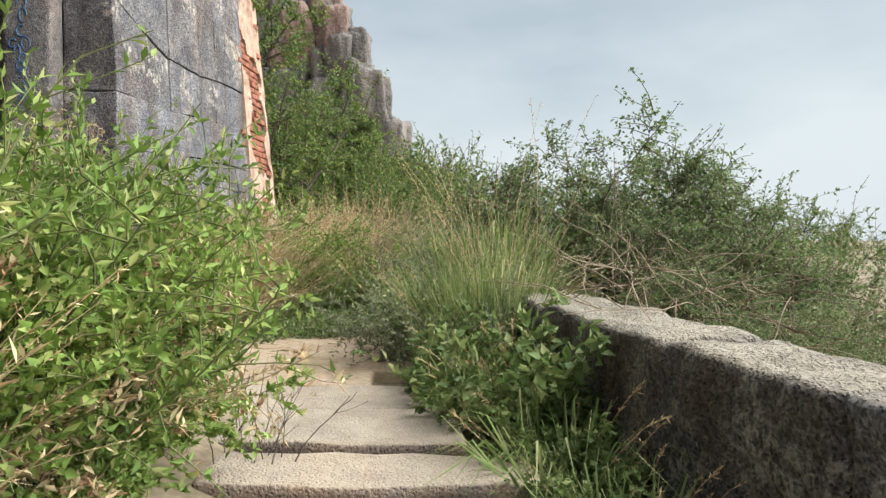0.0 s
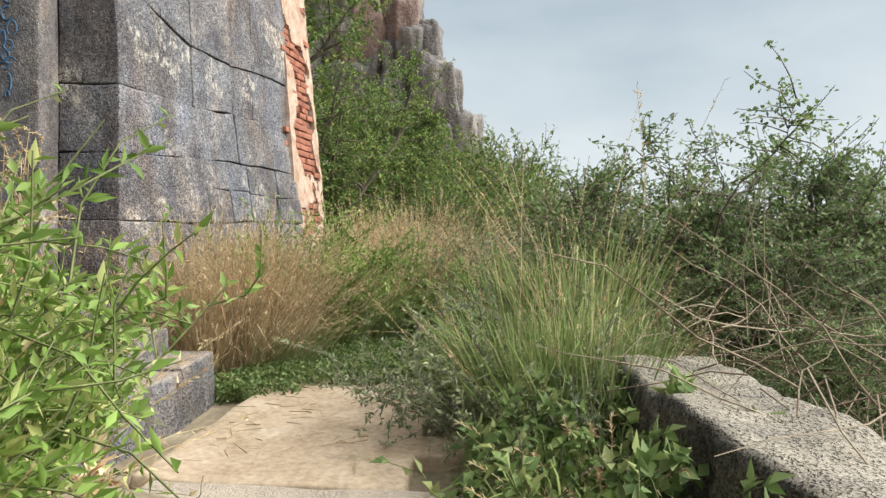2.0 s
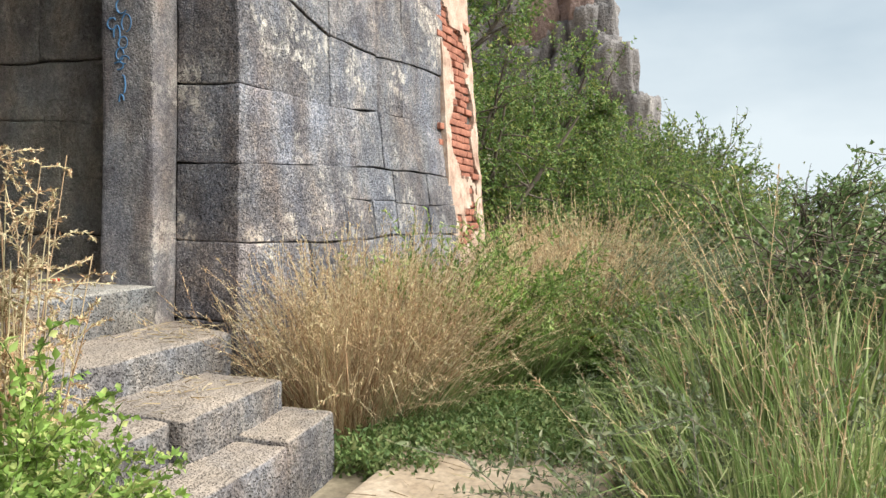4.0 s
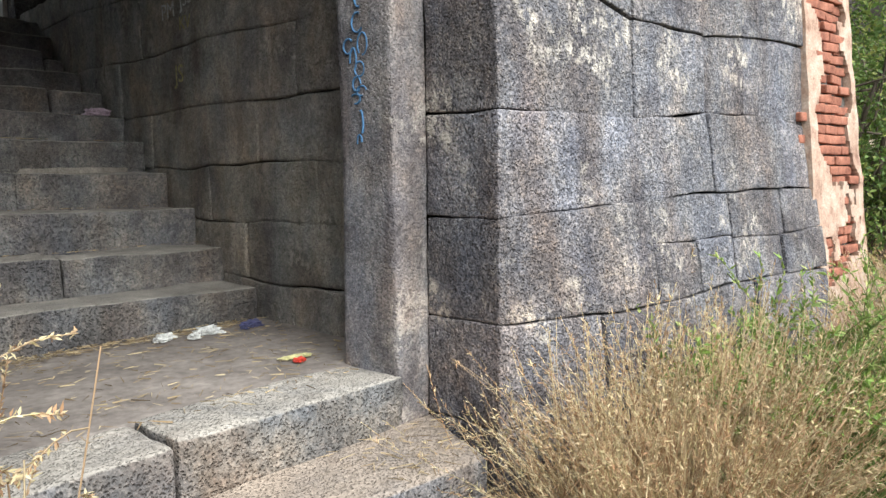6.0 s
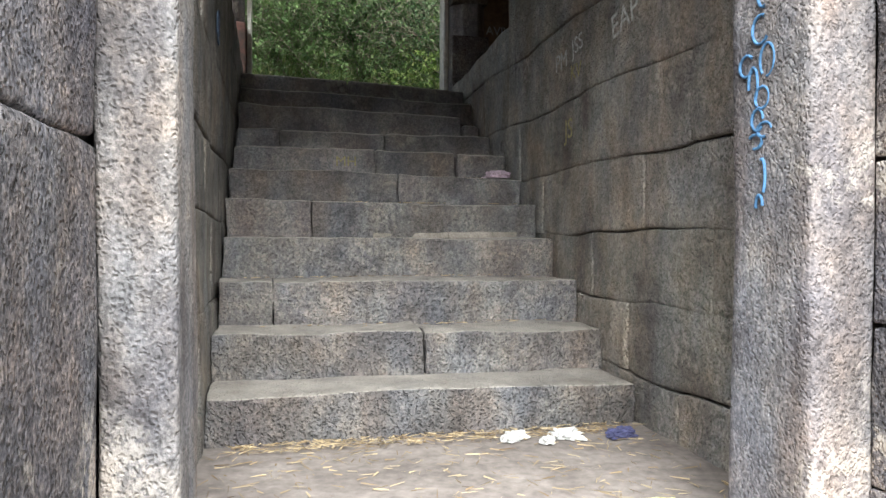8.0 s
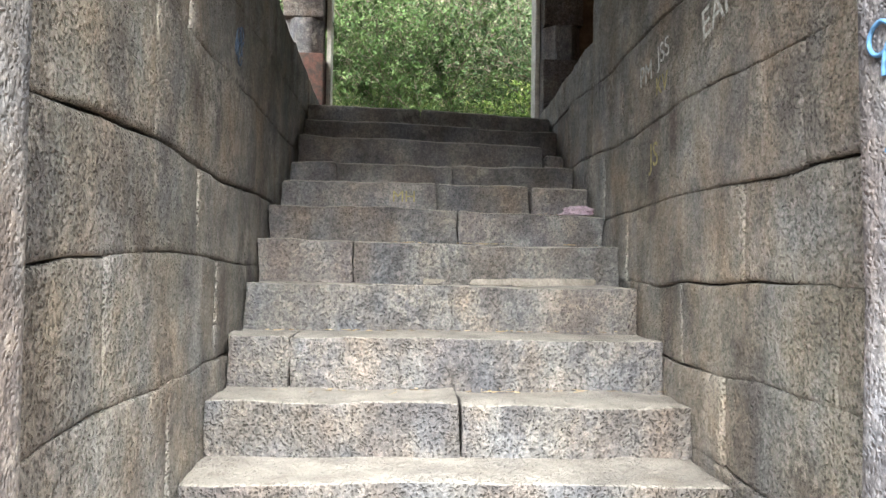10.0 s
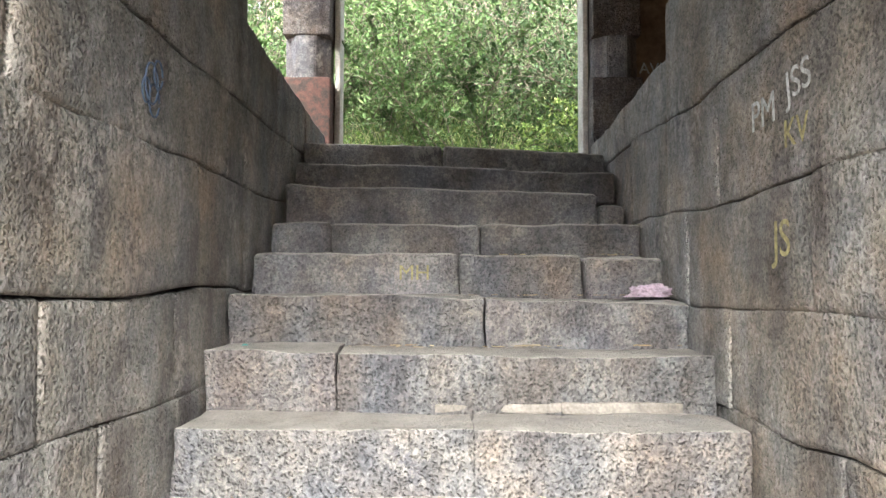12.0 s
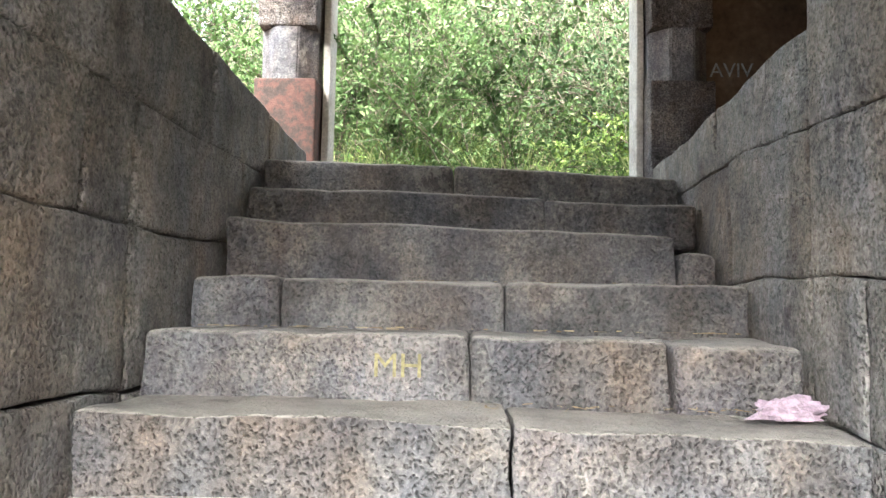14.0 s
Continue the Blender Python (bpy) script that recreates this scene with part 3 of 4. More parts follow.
def courses(parent, x, inward, levels, y0, y1, y_full, z_top, breaks, mat):
    """Coursed stones along a wall at x; past y_full the wall ends at z_top(y)."""
    for i, (z0, z1) in enumerate(zip(levels, levels[1:])):
        ys = [y0, *breaks[i % len(breaks)], y1]
        for a, b in zip(ys, ys[1:]):
            if a >= b:
                continue
            for p, q in (((a, b),) if b <= y_full or a >= y_full else ((a, y_full), (y_full, b))):
                tops = [min(z1, z_top(t)) if (p + q) / 2 > y_full else z1 for t in (p, q)]
                if min(tops) - z0 < 0.06:
                    continue
                wob = rng.uniform(-0.005, 0.005, 4)
                c = []
                for lo in (True, False):
                    for yy in (0, 1):
                        for xx in (0, 1):
                            t = (p + 0.002, q - 0.002)[yy]
                            z = (z0 + 0.001) if lo else tops[yy] - 0.001
                            near = x + inward * wob[yy]
                            far = x - inward * 0.16
                            xs = (min(near, far), max(near, far))
                            c.append((xs[xx], t, z + (0.005 * math.sin(3.1 * t + i + (0 if lo else 1)) if lo or tops[yy] == z1 else 0)))
                stone("block", c, mat, parent, 0.015, 10, 0.007, sway=0.04)


top_e = lambda y: 2.28 + 0.06 * max(0.0, 5.0 - y)
top_w = lambda y: 2.4 + 0.04 * max(0.0, 5.8 - y)
LEV_E = (-0.3, 0.16, 0.5, 0.83, 1.2, 1.6, 2.05, 2.62, 3.5)
LEV_W = (-0.3, 0.1, 0.48, 0.9, 1.26, 1.74, 2.1, 2.62, 3.5)
BR_E = ((1.3, 2.5), (1.75, 3.1, 4.3), (1.05, 2.15, 3.2, 4.5), (1.6, 2.9, 4.1), (1.2, 2.3, 3.35, 4.6), (1.9, 3.0, 4.25), (1.35, 2.6, 4.4), (1.8, 3.0))
BR_W = ((1.2, 2.4), (1.6, 3.0, 4.2), (1.05, 2.2, 3.4, 4.7), (1.9, 2.75, 4.0), (1.4, 2.95, 3.9, 4.9), (1.75, 3.3, 4.6), (1.3, 2.5, 4.2, 5.0), (1.9, 3.1))
courses(wall_east, XR, -1, LEV_E, 0.44, 5.4, 3.62, top_e, BR_E, m_inner)
courses(wall_west, XL, 1, LEV_W, 0.44, 5.85, 3.58, top_w, BR_W, m_inner)
ceil = thing("ceiling", "dark granite ceiling slabs over the stair", "ceiling", kind="structure")
for k in range(4):
    stone("slab", box8(-1.15, 1.1, 0.46 + 0.79 * k, 0.46 + 0.79 * (k + 1) - J, 3.5, 3.8), m_hall, ceil, 0.015, 3)

# ---- stairs ----
STEPS = (  # nose y, top z, joints between the stones
    (1.65, 0.135, ()), (2.0, 0.345, (0.0,)), (2.32, 0.575, (-0.725,)), (2.67, 0.8, (0.01,)), (3.0, 1.02, (-0.5,)), (3.275, 1.22, (0.08,)),
    (3.64, 1.42, (-0.02, 0.57)), (4.02, 1.59, (-0.685, 0.1)), (4.35, 1.81, (0.79,)), (4.6, 1.98, (0.3,)), (4.87, 2.15, (-0.1,)),
)
stair = thing("staircase", "worn granite staircase of long stone treads, dust lightened to paint rim light", "stairs", kind="structure")
z_under = LAND
for i, (y, z, cuts) in enumerate(STEPS):
    y_next = STEPS[i + 1][0] + 0.12 if i + 1 < len(STEPS) else 5.6
    xs = [XL + 0.012, *cuts, XR - 0.012]
    for j, (a, b) in enumerate(zip(xs, xs[1:])):
        dz, dy = rng.uniform(-0.006, 0.006), rng.uniform(-0.008, 0.008)
        low = 0.06 if (i == 8 and j == 1) else 0.0
        c = box8(a + 0.001, b - 0.001, y + dy, y_next, z_under - 0.05, z + dz - low)
        tilt = 0.03 if i > 7 else 0.008
        c = [(px, py, pz - (tilt * px if pz > z_under else 0)) for px, py, pz in c]
        stone("tread", c, m_step, stair, 0.012 if i < 6 else 0.028, 14, 0.009, sway=0.014)
    z_under = z
stone("wedge", box8(-0.13, 0.36, 2.996, 3.1, 0.795, 0.832), m_mortar, stair, 0.008, 8, 0.009, "pale mortar packing under a riser")
stone("wedge", box8(0.364, 0.82, 2.994, 3.1, 0.795, 0.842), m_mortar, stair, 0.008, 8, 0.009, "pale mortar packing under a riser")
slab("core", XL - 0.05, XR + 0.05, 2.2, 4.9, -0.4, 0.05, m_joint, stair)
land = thing("landing", "dusty stone landing inside the gate", "floor", kind="structure")
stone("slab", box8(-0.36, 0.64, 0.085, 0.42, -0.3, LAND), m_step, land, 0.02, 8, 0.009)
stone("slab", box8(-1.05, -0.372, 0.06, 0.42, -0.3, LAND - 0.006), m_step, land, 0.02, 8, 0.009)
stone("slab", box8(-1.05, 1.0, 0.39, 1.72, -0.3, LAND - 0.003), m_landing, land, 0.012, 12, 0.006)
outer = thing("outer_steps", "broad worn granite steps up to the gate", "stairs", kind="structure")
stone("step", box8(-1.15, -0.3, -0.33, 0.14, -0.75, -0.285), m_outer, outer, 0.025, 6, 0.01)
stone("step", [(-0.295, -0.33, -0.75), (0.6, -0.4, -0.75), (-0.295, 0.14, -0.75), (0.84, 0.14, -0.75), (-0.295, -0.33, -0.28), (0.6, -0.4, -0.285), (-0.295, 0.14, -0.28), (0.84, 0.14, -0.28)], m_outer, outer, 0.025, 6, 0.01)
stone("step", box8(-1.1, -0.32, -0.74, -0.28, -0.95, -0.44), m_outer, outer, 0.025, 6, 0.01)
stone("step", box8(-0.312, 0.42, -0.8, -0.3, -0.95, -0.435), m_outer, outer, 0.025, 6, 0.01)
stone("step", box8(-1.0, 0.02, -1.05, -0.7, -1.0, -0.6), m_outer, outer, 0.025, 6, 0.01)
stone("step", box8(0.026, 0.48, -1.04, -0.7, -1.0, -0.58), m_outer, outer, 0.025, 6, 0.01)

# ---- path ----
path = thing("path", "sandy footpath of pale worn stone slabs", "path", kind="structure")
PATH_SLABS = (
    (-0.95, 1.25, -2.3, -1.25, -0.815), (1.26, 2.7, -2.7, -2.1, -0.835), (-0.55, -0.25, -2.55, -1.9, -0.81), (-1.5, -0.96, -2.62, -1.35, -0.805), (-2.06, -1.51, -2.72, -1.55, -0.795),
    (-2.44, -2.07, -2.95, -1.85, -0.815), (-2.95, -2.45, -3.02, -1.95, -0.85), (-3.5, -2.96, -3.1, -2.0, -0.95), (-4.1, -3.51, -3.15, -2.0, -1.05), (-4.8, -4.11, -3.25, -2.0, -1.15), (-5.6, -4.81, -3.3, -2.0, -1.22), (-7.0, -5.61, -3.4, -2.0, -1.3),
)
for x0, x1, y0, y1, z in PATH_SLABS:
    stone("paving_slab", box8(x0 + 0.008, x1 - 0.008, y0, y1, z - 0.25, z), m_slab if x1 < -0.9 else m_sand, path, 0.02, 8, 0.011)

# ---- parapet ----


def build_parapet():
    par = thing("parapet", "low weathered stone parapet, sides painted dark as in shade, pale worn top", "parapet wall", kind="structure")
    line = lambda x: -3.1 - 0.29 * max(0.0, -1.8 - max(x, -4.2)) - 0.05 * max(0.0, -4.2 - x)
    cuts = (-0.4, -1.2, -2.32, -3.05, -3.9, -4.8, -5.8, -7.0)
    for i, (b, a) in enumerate(zip(cuts, cuts[1:])):
        z = -0.37 + rng.uniform(-0.012, 0.012)
        back = -0.46
        c = []
        for zz in (-1.7, z):
            c += [(a + J, line(a) - 0.03, zz), (b - J, line(b) - 0.03, zz), (a + J, line(a) + back, zz), (b - J, line(b) + back, zz)]
        # order: y lowest first
        c = [c[2], c[3], c[0], c[1], c[6], c[7], c[4], c[5]]
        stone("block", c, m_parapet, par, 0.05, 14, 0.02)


build_parapet()

# ---- brick and plaster buttress ----


def build_buttress():
    but = thing("buttress", "crumbling brick buttress with flaking cream plaster", "buttress")
    y_face = lambda x, z: -0.6 - 0.1 * (x - 3.5) - 0.08 * (1.2 - z)
    x_right = lambda z: 4.26 - 0.09 * (z - 0.7)
    bm = bmesh.new()
    c = []
    for z in (-0.9, 4.2):
        c += [(3.5, y_face(3.5, z) + 0.03, z), (x_right(z) - 0.03, y_face(4.2, z) + 0.03, z), (3.5, 1.5, z), (x_right(z) - 0.03, 1.5, z)]
    v = [bm.verts.new(p) for p in c]
    for f in ((0, 2, 3, 1), (4, 5, 7, 6), (0, 1, 5, 4), (2, 6, 7, 3), (0, 4, 6, 2), (1, 3, 7, 5)):
        bm.faces.new([v[i] for i in f])
    part("core", bm, m_joint, but)

    def bare(x, z):
        n = noise.noise(Vector((x * 2.6, z * 2.2, 4.0))) + 0.5 * noise.noise(Vector((x * 7, z * 7, 1.0)))
        band = 1.0 - abs((x - 3.62) - 0.24 * (2.3 - z) * 0.7) / 0.34
        window = smooth(0.35, 0.8, z) * (1 - smooth(1.7, 2.3, z))
        return n * 0.75 + band * 0.95 * window - 0.1 * (1 - window) > 0.24

    shapes = [block_mesh("brick", box8(-0.11, 0.11, -0.05, 0.05, -0.028, 0.028), 0.008, 2, 0.006, 9.0 * k) for k in range(5)]
    for row in range(56):
        z = -0.5 + row * 0.066
        x = 3.48 + (0.12 if row % 2 else 0.0)
        while x < x_right(z) - 0.06:
            if bare(x, z) or bare(x + 0.1, z) or bare(x - 0.1, z):
                b = part("brick", shapes[int(rng.integers(0, 5))], m_brick, but)
                b.matrix_basis = pose(x, y_face(x, z) + 0.04 + rng.uniform(-0.015, 0.02), z, rng.uniform(-3, 3), 0, rng.uniform(-5, 5) - 6)
            x += 0.235
    # plaster coat with the bricks showing where it has fallen
    nx, nz = 40, 190
    ids, vv, ff = {}, [], []
    for i in range(nx + 1):
        for j in range(nz + 1):
            z = -0.9 + 5.1 * j / nz
            x = 3.44 + (x_right(z) - 3.44) * i / nx
            ids[i, j] = len(vv)
            vv.append((x, y_face(x, z) - 0.022 + 0.012 * noise.noise(Vector((x * 5, z * 5, 0))), z))
    for i in range(nx):
        for j in range(nz):
            z = -0.9 + 5.1 * (j + 0.5) / nz
            x = 3.44 + (x_right(z) - 3.44) * (i + 0.5) / nx
            if not bare(x, z):
                ff.append((ids[i, j], ids[i + 1, j], ids[i + 1, j + 1], ids[i, j + 1]))
    bm = bmesh.new()
    bv = [bm.verts.new(p) for p in vv]
    for f in ff:
        bm.faces.new([bv[k] for k in f])
    bmesh.ops.delete(bm, geom=[q for q in bm.verts if not q.link_faces], context="VERTS")
    ext = bmesh.ops.extrude_face_region(bm, geom=bm.faces[:])
    for q in ext["geom"]:
        if isinstance(q, bmesh.types.BMVert):
            q.co.y += 0.05
    part("plaster", bm, m_plaster, but, "flaking cream lime plaster")
    # east side, plastered
    slab("side_plaster", 4.0, 4.02, -0.3, 1.4, -0.9, 4.2, m_plaster, but)


build_buttress()

# ---- upper hall ----
hall = thing("hall_floor", "stone floor of the pillared hall", "floor", kind="structure")
slab("slab", -6.0, -1.17, 3.6, 6.9, 2.3, 2.36, m_hall, hall)
slab("slab", 1.12, 3.6, 3.6, 6.9, 2.2, 2.25, m_hall, hall)
slab("slab", -1.16, 1.11, 5.58, 6.9, 1.8, 2.146, m_hall, hall)
roof = thing("hall_ceiling", "dark stone roof slabs of the hall", "ceiling", kind="structure")
slab("slab", -1.75, 3.6, 3.3, 6.4, 4.6, 4.75, m_hall, roof)
slab("beam", -1.75, 3.6, 5.95, 6.4, 4.58, 4.7, m_hall, roof)
slab("front_wall", -1.75, 3.6, 3.35, 3.55, 3.82, 4.65, m_hall, roof)
hall_wall = thing("wall_hall_east", "brown stained plaster wall with scrawled graffiti", "wall", kind="structure")
slab("panel", 1.45, 3.55, 6.1, 6.35, 2.25, 4.62, m_hallwall, hall_wall)
slab("side", 3.4, 3.6, 3.6, 6.1, 2.25, 4.62, m_hallwall, hall_wall)


def octagon(half, cut, z0, z1, cx, cy):
    """A square shaft with its corners cut back."""
    bm = bmesh.new()
    ring = [(-half, -cut), (-cut, -half), (cut, -half), (half, -cut), (half, cut), (cut, half), (-cut, half), (-half, cut)]
    lo = [bm.verts.new((cx + x, cy + y, z0)) for x, y in ring]
    hi = [bm.verts.new((cx + x, cy + y, z1)) for x, y in ring]
    bm.faces.new(hi)
    bm.faces.new(lo[::-1])
    for i in range(8):
        bm.faces.new((lo[i], lo[(i + 1) % 8], hi[(i + 1) % 8], hi[i]))
    bmesh.ops.bevel(bm, geom=bm.edges[:], offset=0.008, segments=2, affect="EDGES")
    return bm


def hall_pillar(cx, cy, z0, label, m_base, inner):
    p = thing("hall_pillar", label, "pillar", group="pillars of the hall")
    stone("base_block", box8(cx - 0.2, cx + 0.2, cy - 0.2, cy + 0.2, z0, 2.92), m_base, p, 0.012, 4, 0.004)
    part("octagonal_shaft", octagon(0.185, 0.075, 2.915, 3.27, cx, cy), m_jamb, p)
    stone("upper_block", box8(cx - 0.19, cx + 0.19, cy - 0.19, cy + 0.19, 3.265, 3.7), m_hall, p, 0.012, 4, 0.004)
    part("upper_shaft", octagon(0.175, 0.075, 3.695, 4.48, cx, cy), m_hall, p)
    stone("bracket_capital", box8(cx - 0.32, cx + 0.32, cy - 0.2, cy + 0.2, 4.47, 4.59), m_hall, p, 0.012, 3, 0.004)
    # Added pale strip: whitewash plus the daylight on the pillar's inner side.
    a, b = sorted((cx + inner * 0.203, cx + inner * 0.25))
    stone("pilaster", box8(a, b, cy - 0.02, cy + 0.2, z0, 4.47), m_lit_whitewash, p, 0.008, 4, 0.005, "added whitewashed strip painting daylight on the inner side")


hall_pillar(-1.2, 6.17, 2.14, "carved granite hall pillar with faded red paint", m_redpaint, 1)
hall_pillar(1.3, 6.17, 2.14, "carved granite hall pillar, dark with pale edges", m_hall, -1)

# ---- cliff ----


def boulder(name, seed, sx, sy, sz):
    bm = bmesh.new()
    bmesh.ops.create_icosphere(bm, subdivisions=4, radius=1.0)
    for v in bm.verts:
        d = v.co.normalized()
        box = max(abs(d.x), abs(d.y), abs(d.z))
        d = d * (0.3 + 0.7 / box * 0.78)
        q = d + Vector((seed, seed * 2, 0))
        k = 1.0 + 0.16 * noise.noise(q * 1.6) + 0.1 * noise.noise(q * 4.0) + 0.04 * noise.noise(q * 10)
        v.co = Vector((d.x * sx, d.y * sy, d.z * sz)) * k
    for f in bm.faces:
        f.smooth = True
    return bm


def build_cliff():
    """Tall weathered columns that lean on one another, with rounded caps and deep clefts."""
    cl = thing("cliff", "towering grey rock cliff of stacked weathered boulders", "cliff")
    s = 0
    for k in range(14):
        y = -0.2 + 1.75 * k + rng.uniform(-0.3, 0.3)
        top = (10.0, 14.5, 18.5, 21.0)[k] if k < 4 else min(22 + 1.5 * (k - 4), 34)
        z = 0.0
        while z < top:
            s += 1
            h = rng.uniform(2.2, 4.4)
            w = rng.uniform(1.3, 2.0)
            m = m_cliff_red if 3 <= k <= 6 and 13 < z < 22 and s % 2 else m_cliff
            b = part("rock", boulder("rock", s * 3.7, 1.8, w, h), m, cl)
            b.matrix_basis = pose(60 + rng.uniform(-0.6, 0.6) + 0.3 * k + (z - 8) * 0.08, y + rng.uniform(-0.4, 0.4), min(z + h * 0.5, top - h * 0.8), rng.uniform(-12, 12), rng.uniform(-10, 6), rng.uniform(-25, 25))
            z += h * 0.95
    slab("rock_mass", 61.0, 75, 0.5, 40, -2, 9, m_cliff, cl)
    slab("rock_mass", 63.0, 75, 4, 40, 9, 20, m_cliff, cl)


build_cliff()

# ---- plants ----


def gz(x, y):
    return ground_z(x, y) - 0.02


def scatter(n, x0, x1, y0, y1, s0=0.8, s1=1.2, lift=0.0, edge=None):
    out = []
    while len(out) < n:
        x, y = rng.uniform(x0, x1), rng.uniform(y0, y1)
        if edge and not edge(x, y):
            continue
        out.append((x, y, gz(x, y) + lift, rng.uniform(0, 360), rng.uniform(s0, s1)))
    return out


# bright weeds on the bank west of the steps
def bank_edge(x, y):
    return y > -1.48 + 0.3 * (x + 2.6) * (1 if x > -2.6 else 0.22) and not (x > -1.25 and y > -1.25) and not (x > -2.3 and y < -1.05)


weed_a = shrub("weed", "bright green leafy weed on the bank beside the path", 0.75, 0.3, 16, 190, 5200, 0.033, 0.02, m_leaf_bright, m_greenstem, sag=0.2, lean=0.35, flowers=3)
weed_b = shrub("weed", "tall straggling green weed with drying leaves", 0.95, 0.28, 14, 140, 3000, 0.036, 0.013, m_leaf_bright, m_greenstem, sag=0.25, lean=0.25)
put_at(weed_a, -2.6, -1.5, gz(-2.6, -1.5))
put_at(weed_b, -3.0, -1.6, gz(-3.0, -1.6))
copies(weed_a, scatter(46, -3.85, -0.95, -2.0, -0.75, 0.8, 1.15, 0, bank_edge), "weeds on the bank")
copies(weed_a, [(px, py, gz(px, py), 40 * i, 0.72 + 0.02 * i) for i, (px, py) in enumerate(((-1.38, -1.1), (-1.6, -1.1), (-1.3, -1.0), (-1.46, -0.98), (-1.6, -1.12), (-1.3, -0.74), (-1.9, -1.1)))], "weeds on the bank")
weed_c = shrub("low_weed", "low dense mound of fresh green leaves by the path", 0.42, 0.5, 34, 330, 6500, 0.03, 0.02, m_leaf_bright, m_greenstem, sag=0.3, lean=0.5, thick=0.003, flowers=3)
put_at(weed_c, -2.4, -1.6, gz(-2.4, -1.6))
copies(weed_c, scatter(15, -4.1, -2.45, -1.66, -1.4, 0.7, 0.98), "low weeds at the edge of the path")
copies(weed_a, scatter(26, -4.2, -2.4, -1.75, -0.8, 0.9, 1.2, 0, bank_edge), "weeds on the bank")
weed_d = shrub("dry_weed", "drying tan weed among the green leaves on the bank", 0.62, 0.3, 20, 170, 3000, 0.034, 0.011, m_grass_dry, m_twig, sag=0.4, lean=0.4, thick=0.003)
put_at(weed_d, -2.9, -1.6, gz(-2.9, -1.6))
copies(weed_d, scatter(17, -4.1, -2.5, -1.6, -1.1, 0.8, 1.2), "dry weeds on the bank")
copies(weed_b, scatter(30, -3.9, -2.45, -1.95, -0.8, 0.8, 1.15, 0, bank_edge), "tall weeds on the bank")

copies(weed_a, scatter(9, 2.2, 3.8, -2.7, -2.1, 0.8, 1.1), "weeds along the path")
copies(weed_b, scatter(6, 1.95, 2.5, -1.25, -0.95, 1.1, 1.3), "bright weeds by the wall")
dry_a = grass_clump("dry_grass_clump", "tall dry straw-coloured grass clump against the wall", 1.05, 0.28, 130, m_grass_dry, 0.95, 0.008, 120, 0.26)
put_at(dry_a, 1.1, -0.85, gz(1.1, -0.85))
copies(dry_a, scatter(16, 0.98, 2.0, -0.98, -0.6, 0.75, 1.15), "dry grass along the wall")
copies(dry_a, scatter(11, 2.9, 4.8, -2.0, -1.1, 0.9, 1.25), "dry grass along the wall")
copies(dry_a, scatter(7, -4.0, -1.9, -2.0, -1.2, 0.7, 0.95, 0, bank_edge), "dry grass among the weeds")
green_a = grass_clump("grass_clump", "fresh green grass clump with loose seed heads", 0.85, 0.22, 420, m_grass_green, 0.7, 0.008, 8, 0.3)
put_at(green_a, 2.2, -1.2, gz(2.2, -1.2))
copies(green_a, scatter(7, 1.0, 2.0, -1.2, -0.7, 0.6, 0.9), "green grass by the wall")
copies(green_a, scatter(20, 1.8, 3.4, -1.7, -0.9, 0.85, 1.3), "green grass by the wall")
copies(green_a, scatter(18, -0.7, 1.6, -3.4, -2.75, 0.9, 1.3), "green grass beside the path")
reed = grass_clump("tall_grass", "tall upright green grass with drooping pale blades beside the path", 1.35, 0.2, 230, m_grass_green, 0.75, 0.009, 3, 0.1)
put_at(reed, 0.5, -2.9, gz(0.5, -2.9))
copies(reed, scatter(11, 0.2, 1.7, -3.25, -2.95, 0.8, 1.12), "tall green grass beside the path")
foot = grass_clump("grass_tuft", "loose tuft of arching green grass at the parapet foot", 0.5, 0.16, 75, m_grass_green, 1.5, 0.011, 4, 0.55)
put_at(foot, -2.3, -3.02, gz(-2.3, -3.02))
copies(foot, scatter(22, -3.9, -1.9, -3.2, -3.05, 0.55, 0.9), "grass at the foot of the parapet")
copies(foot, scatter(12, -1.7, -0.6, -3.08, -2.95, 0.9, 1.35), "grass among the shrubs")
copies(reed, scatter(6, -0.9, -0.1, -3.05, -2.85, 0.7, 0.9), "tall green grass beside the path")

shrub_g = shrub("grey_shrub", "dense grey-green twiggy shrub beside the path", 0.9, 0.4, 28, 330, 6500, 0.034, 0.013, m_leaf_grey, m_greystem, sag=0.45, lean=0.6, thick=0.004)
put_at(shrub_g, -0.35, -2.75, gz(-0.35, -2.75))
copies(shrub_g, scatter(9, -0.95, 1.0, -3.2, -2.65, 0.65, 1.0), "twiggy shrubs beside the path")
copies(shrub_g, scatter(12, 1.9, 4.8, -3.6, -2.75, 0.8, 1.2), "twiggy shrubs beside the path")
creeper = shrub("leafy_shrub", "broad-leaved green shrub spilling over the parapet", 0.62, 0.3, 16, 120, 1300, 0.06, 0.038, m_leaf_mid, m_greenstem, sag=0.7, lean=0.7)
put_at(creeper, -1.55, -2.95, gz(-1.55, -2.95))
copies(creeper, scatter(6, -1.75, -0.9, -3.1, -2.92, 0.7, 1.0), "leafy shrubs at the parapet")
copies(shrub_g, scatter(10, 3.0, 6.0, -3.0, -1.8, 0.9, 1.3), "grey shrubs along the path")
copies(creeper, scatter(5, 4.8, 7.0, -2.6, -0.9, 1.2, 1.8), "leafy shrubs along the path")
copies(creeper, scatter(7, -3.4, -1.8, -3.1, -3.0, 0.35, 0.55), "low plants at the foot of the parapet")

